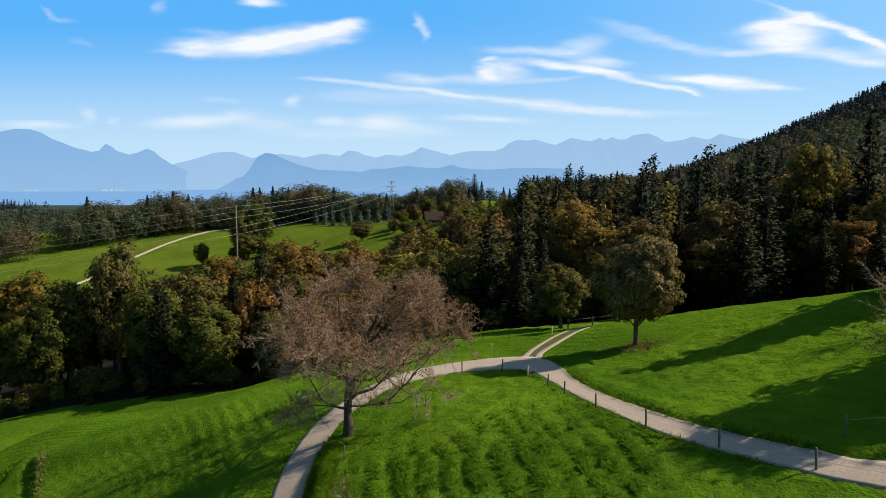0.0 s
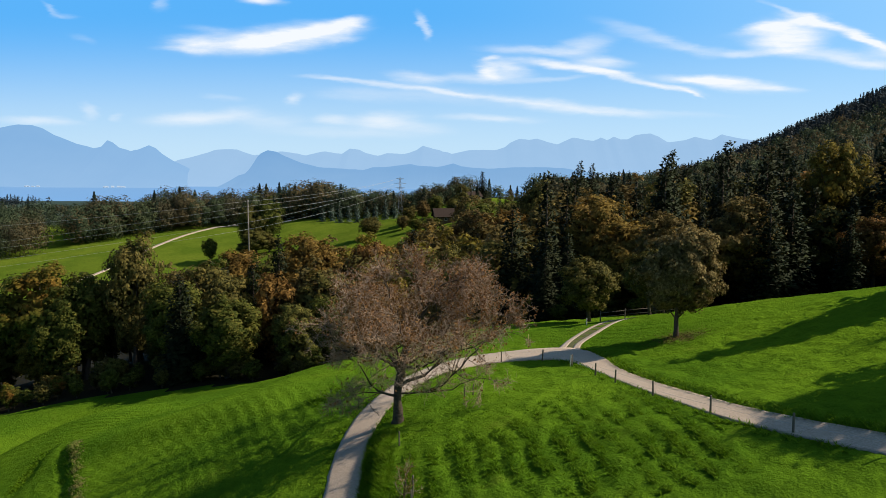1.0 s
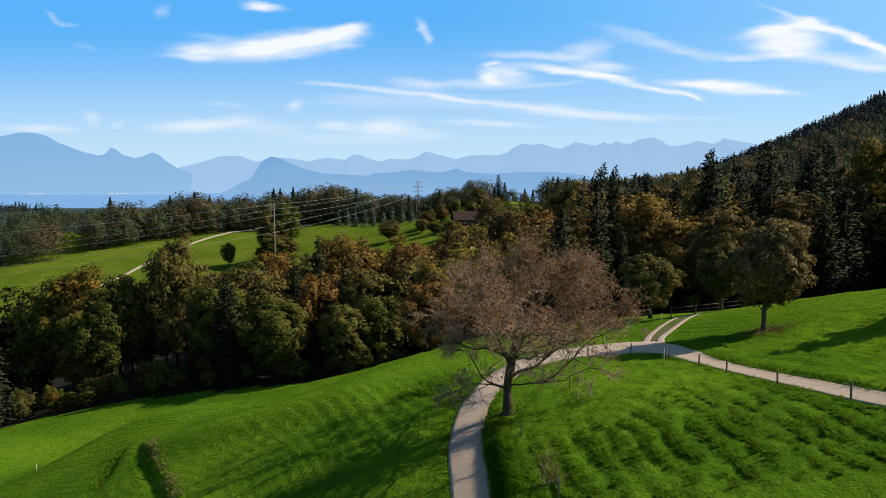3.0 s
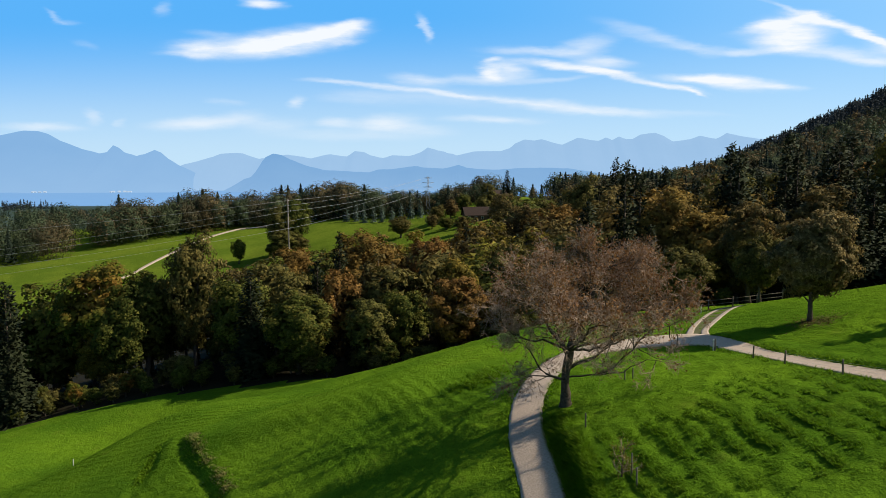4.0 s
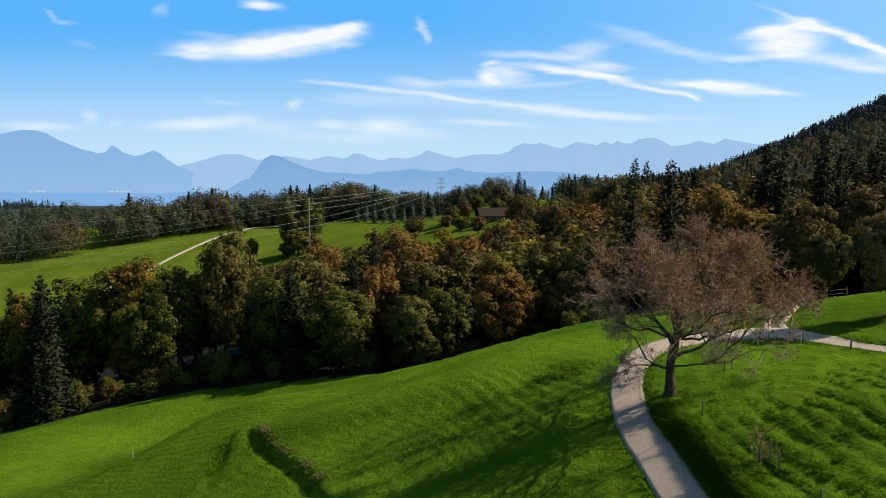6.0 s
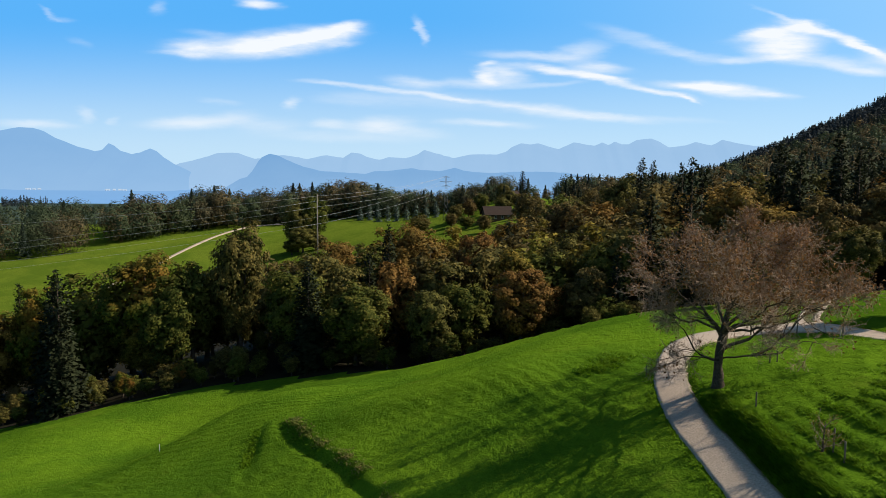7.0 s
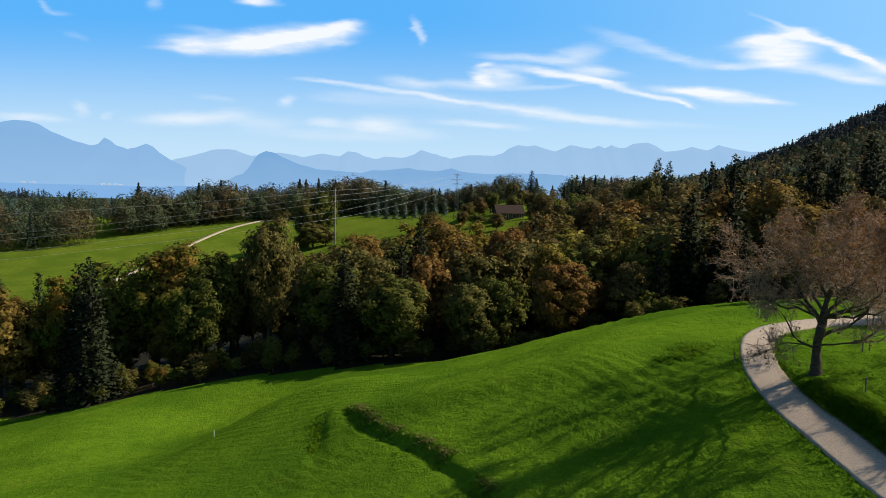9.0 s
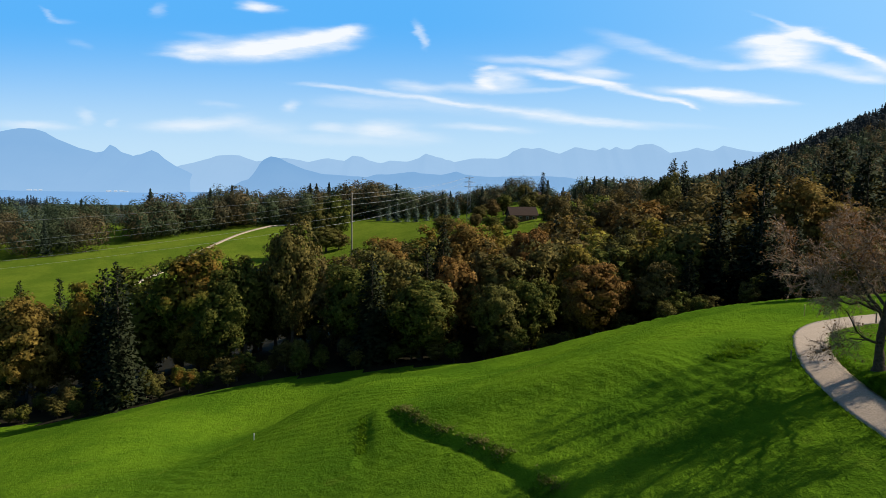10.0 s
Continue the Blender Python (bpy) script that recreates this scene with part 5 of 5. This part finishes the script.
lattice_mast(*MAST, 17.2)
POLE_ARMS = [(9.3, 0.3), (7.2, -1.0), (5.2, 1.0), (0.9, -1.0), (-1.4, 1.0)]
NEXT_ARMS = [(-4.8, 0.3), (-15.5, -1.0), (-17.2, 1.0), (-21.5, -1.0), (-24.0, 1.0)]
MAST_ENDS = [(16.6, 0.0), (16.0, -2.4), (13.6, 3.4), (13.4, -3.4), (11.0, 2.8)]
wood_pole(*POLE, 9.9, POLE_ARMS)
wood_pole(*NEXT, -4.0, NEXT_ARMS)
line_thing = thing("power_line", 0, 0, 0, "thin bright overhead power wires across the valley", "power line")
for (za, sa), (zb, sb), (zc, sc) in zip(MAST_ENDS, POLE_ARMS, NEXT_ARMS):
    for (p, q, sag) in ((Vector((MAST[0] + sa, MAST[1], za)), Vector((POLE[0] + sb, POLE[1], zb)), 1.6), (Vector((POLE[0] + sb, POLE[1], zb)), Vector((NEXT[0] + sc, NEXT[1], zc)), 2.2)):
        pts = []
        for k in range(13):
            s = k / 12
            v = p.lerp(q, s)
            v.z -= sag * 4 * s * (1 - s)
            pts.append(v)
        tb = Tubes()
        tb.add(pts, [0.034] * 13, 4)
        part("wire", tb.mesh("wire", WIRE), line_thing)


# ---------------- farm buildings ----------------
def farmhouse(x, y, turn, length, width, eaves, ridge, wall, label, windows=4, z=None):
    z = z_at(x, y) if z is None else z
    t = thing("farmhouse", x, y, z, label, "house", "farm buildings")
    t.rotation_euler = (0, 0, radians(turn))
    l, w = length / 2, width / 2
    bm = bmesh.new()
    ends = []
    for sx in (-l, l):
        ends.append([bm.verts.new((sx, -w, -1.5)), bm.verts.new((sx, w, -1.5)), bm.verts.new((sx, w, eaves)), bm.verts.new((sx, 0, ridge)), bm.verts.new((sx, -w, eaves))])
    a, b = ends
    bm.faces.new(a)
    bm.faces.new(b[::-1])
    for i, j in ((4, 0), (1, 2)):
        bm.faces.new((a[i], a[j], b[j], b[i]))
    me = bpy.data.meshes.new("wall")
    bm.normal_update()
    bm.to_mesh(me)
    bm.free()
    me.materials.append(wall)
    part("wall", me, t)
    slope = math.atan2(ridge - eaves, w)
    run = math.hypot(ridge - eaves, w) + 0.9
    for s in (-1, 1):
        me = boxes_mesh("roof", [((0, 0, 0), (l + 0.8, run / 2, 0.12))], TILES if wall is not HAZY_WALL else HAZY_WALL, 0.03)
        r = part("roof", me, t)
        mid = run / 2
        r.location = (0, s * mid * math.cos(slope), ridge + 0.12 - mid * math.sin(slope))
        r.rotation_euler = (-s * slope, 0, 0)
    for k in range(windows):
        wx = -l + (k + 0.5) * length / windows
        win = part("window", boxes_mesh("window", [((0, 0, 0), (0.55, 0.06, 0.65))], DARK), t)
        win.location = (wx, -w - 0.02, eaves * 0.55)
        part("window_frame", boxes_mesh("window_frame", [((-0.6, 0, 0), (0.06, 0.08, 0.75)), ((0.6, 0, 0), (0.06, 0.08, 0.75)), ((0, 0, 0.7), (0.54, 0.08, 0.06)), ((0, 0, -0.7), (0.54, 0.08, 0.06))], PLASTER), win)
    return t


farmhouse(-5.6, 395, 12, 14.5, 9.0, 3.6, 7.4, BOARDS, "brown timber farmhouse with a low tiled roof")
farmhouse(10, 470, 30, 9, 7, 2.6, 5.4, PLASTER, "small pale house on the green knoll", 2)
rng_town = np.random.default_rng(9)
shore = boxes_mesh("far_shore", [((-1950, 4000, -87.0), (420, 110, 2.0))], MOUNT_LEFT, 0.5)
tagged(new("far_shore", shore), "low far shore of the lake", "shore", kind="structure")
for k in range(16):
    x, y = rng_town.normal(-1790, 60), rng_town.uniform(3896, 3960)
    if k > 11:
        x = rng_town.normal(-2240, 40)
    farmhouse(x, y, rng_town.uniform(-25, 25), rng_town.uniform(7, 16), 8, rng_town.uniform(3, 6), rng_town.uniform(6, 9), HAZY_WALL, "pale house in the lakeside town", 3, -85.2)


# ---------------- grass that can be told apart ----------------
def tufts(name, spots, tall, wide, material, label, seed, blades=3):
    """Tufts of a few leaning blades, joined: far too many to count."""
    rng = np.random.default_rng(seed)
    n = len(spots)
    z = ground_z(spots[:, 0], spots[:, 1])
    base = np.repeat(np.stack([spots[:, 0], spots[:, 1], z - 0.05], 1), blades, 0)
    k = n * blades
    a = rng.uniform(0, 2 * math.pi, k)
    h = tall * rng.uniform(0.5, 1.3, k)
    w = wide * rng.uniform(0.6, 1.3, k)
    base[:, :2] += rng.normal(size=(k, 2)) * wide * 0.7
    side = np.stack([np.cos(a) * w, np.sin(a) * w, np.zeros(k)], 1)
    tip = base + np.stack([np.sin(a) * h * 0.9 + rng.normal(size=k) * h * 0.4, -np.cos(a) * h * 0.9 + rng.normal(size=k) * h * 0.4, h * 0.7], 1)
    v = np.stack([base - side, base + side, tip], 1).reshape(-1, 3)
    return tagged(new(name, mesh_of(name, v, np.arange(3 * k).reshape(-1, 3), material)), label, "grass", kind="stuff")


def clear_of_lane(p, margin):
    keep = lane_distance(p[:, 0], p[:, 1], LANE) < -margin
    for line in TRACKS:
        keep &= lane_distance(p[:, 0], p[:, 1], line) < -margin * 0.5
    return p[keep]


rng_grass = np.random.default_rng(31)
east_field = np.stack([rng_grass.uniform(-9, 14, 60000), rng_grass.uniform(40, 66, 60000)], 1)
crest = row_wave(east_field[:, 0], east_field[:, 1])
east_field = east_field[(crest + rng_grass.normal(size=len(crest)) * 0.5 > 0.4) & (rng_grass.random(len(crest)) < 0.7 * ramp((62 - east_field[:, 1]) / 14))]
tufts("meadow_tufts", clear_of_lane(east_field, 0.1), 0.24, 0.05, BLADE, "uneven tufts of green pasture grass", 91, 5)
west_field = np.stack([rng_grass.uniform(-75, -12, 26000), rng_grass.uniform(48, 100, 26000)], 1)
west_field = west_field[value_noise(west_field[:, 0] * 0.2, west_field[:, 1] * 0.35, 10) + rng_grass.normal(size=len(west_field)) * 0.22 > 0.1]
tufts("slope_tufts", clear_of_lane(west_field, 0.1)[::3], 0.06, 0.1, BLADE, "short tufts on the mown slope", 92)
# rank grass on the lane's verges and bank
verge = []
for px, py, w in LANE[::1]:
    if 40 < py < 90:
        for k in range(14):
            s = 1 if rng_grass.random() < 0.6 else -1
            verge.append((px + s * (w / 2 + abs(rng_grass.normal()) * 0.45 + 0.02), py + rng_grass.uniform(-0.4, 0.4)))
for k in range(7000):
    py = rng_grass.uniform(42, 61)
    px = float(np.interp(py, BANK[:, 1], BANK[:, 0]))
    verge.append((px + rng_grass.uniform(1.5, 3.6), py))
tufts("verge_grass", clear_of_lane(np.array(verge), -0.06), 0.34, 0.06, BLADE, "longer grass along the lane's edges", 93, 4)
# fallen leaves under the pear tree
fallen = np.stack([rng_grass.normal(21.5, 1.5, 1500), rng_grass.normal(80.0, 1.3, 1500)], 1)
v, f = cards(np.stack([fallen[:, 0], fallen[:, 1], ground_z(fallen[:, 0], fallen[:, 1]) + 0.1], 1), np.array([[0.1, 0, 1.0]]) + rng_grass.normal(size=(1500, 3)) * 0.3, rng_grass.uniform(0.05, 0.12, 1500), rng_grass)
tagged(new("fallen_leaves", mesh_of("fallen_leaves", v, f, LEAVES["brown"])), "brown fallen leaves on the grass under the pear tree", "leaves", kind="stuff")
# cut grass and nettles along the ditch
s = rng_grass.uniform(0, 1, 2000)
s = s[value_noise(s * 14, s * 0 + 3, 21) + rng_grass.normal(size=len(s)) * 0.2 > 0.06]
ditch = np.stack([-52.2 + 15.6 * s + 0.4 * np.sin((30.6 - 31.6 * s) * 0.16), 90.6 - 31.6 * s], 1) + rng_grass.normal(size=(len(s), 2)) * np.array([0.42, 0.3]) + np.array([0.75, 0.3])
tufts("ditch_grass", ditch[::2] + rng_grass.normal(size=ditch[::2].shape) * 0.3 - np.array([0.9, 0.4]), 0.3, 0.08, BLADE, "rank green grass hanging over the ditch", 96, 4)
tufts("ditch_hay", ditch, 0.24, 0.09, DRYGRASS, "rough dry grass heaped along the ditch", 94, 4)
s = rng_grass.uniform(0, 1, 500)
notch = np.stack([-56.2 + 1.0 * s, 91.5 - 9 * s], 1) + rng_grass.normal(size=(500, 2)) * 0.4
tufts("notch_grass", notch, 0.3, 0.1, BLADE, "longer grass in a hollow of the slope", 95)
# weeds left standing on the slope beside the lane
weeds = np.concatenate([rng_grass.normal((-14.3, 76.8), (0.9, 0.9), (260, 2)), rng_grass.normal((-16.2, 74.6), (1.1, 0.7), (160, 2))])
tufts("weed_patch", clear_of_lane(weeds, 0.3), 0.5, 0.1, BLADE, "rank weeds left standing on the mown slope", 97, 5)
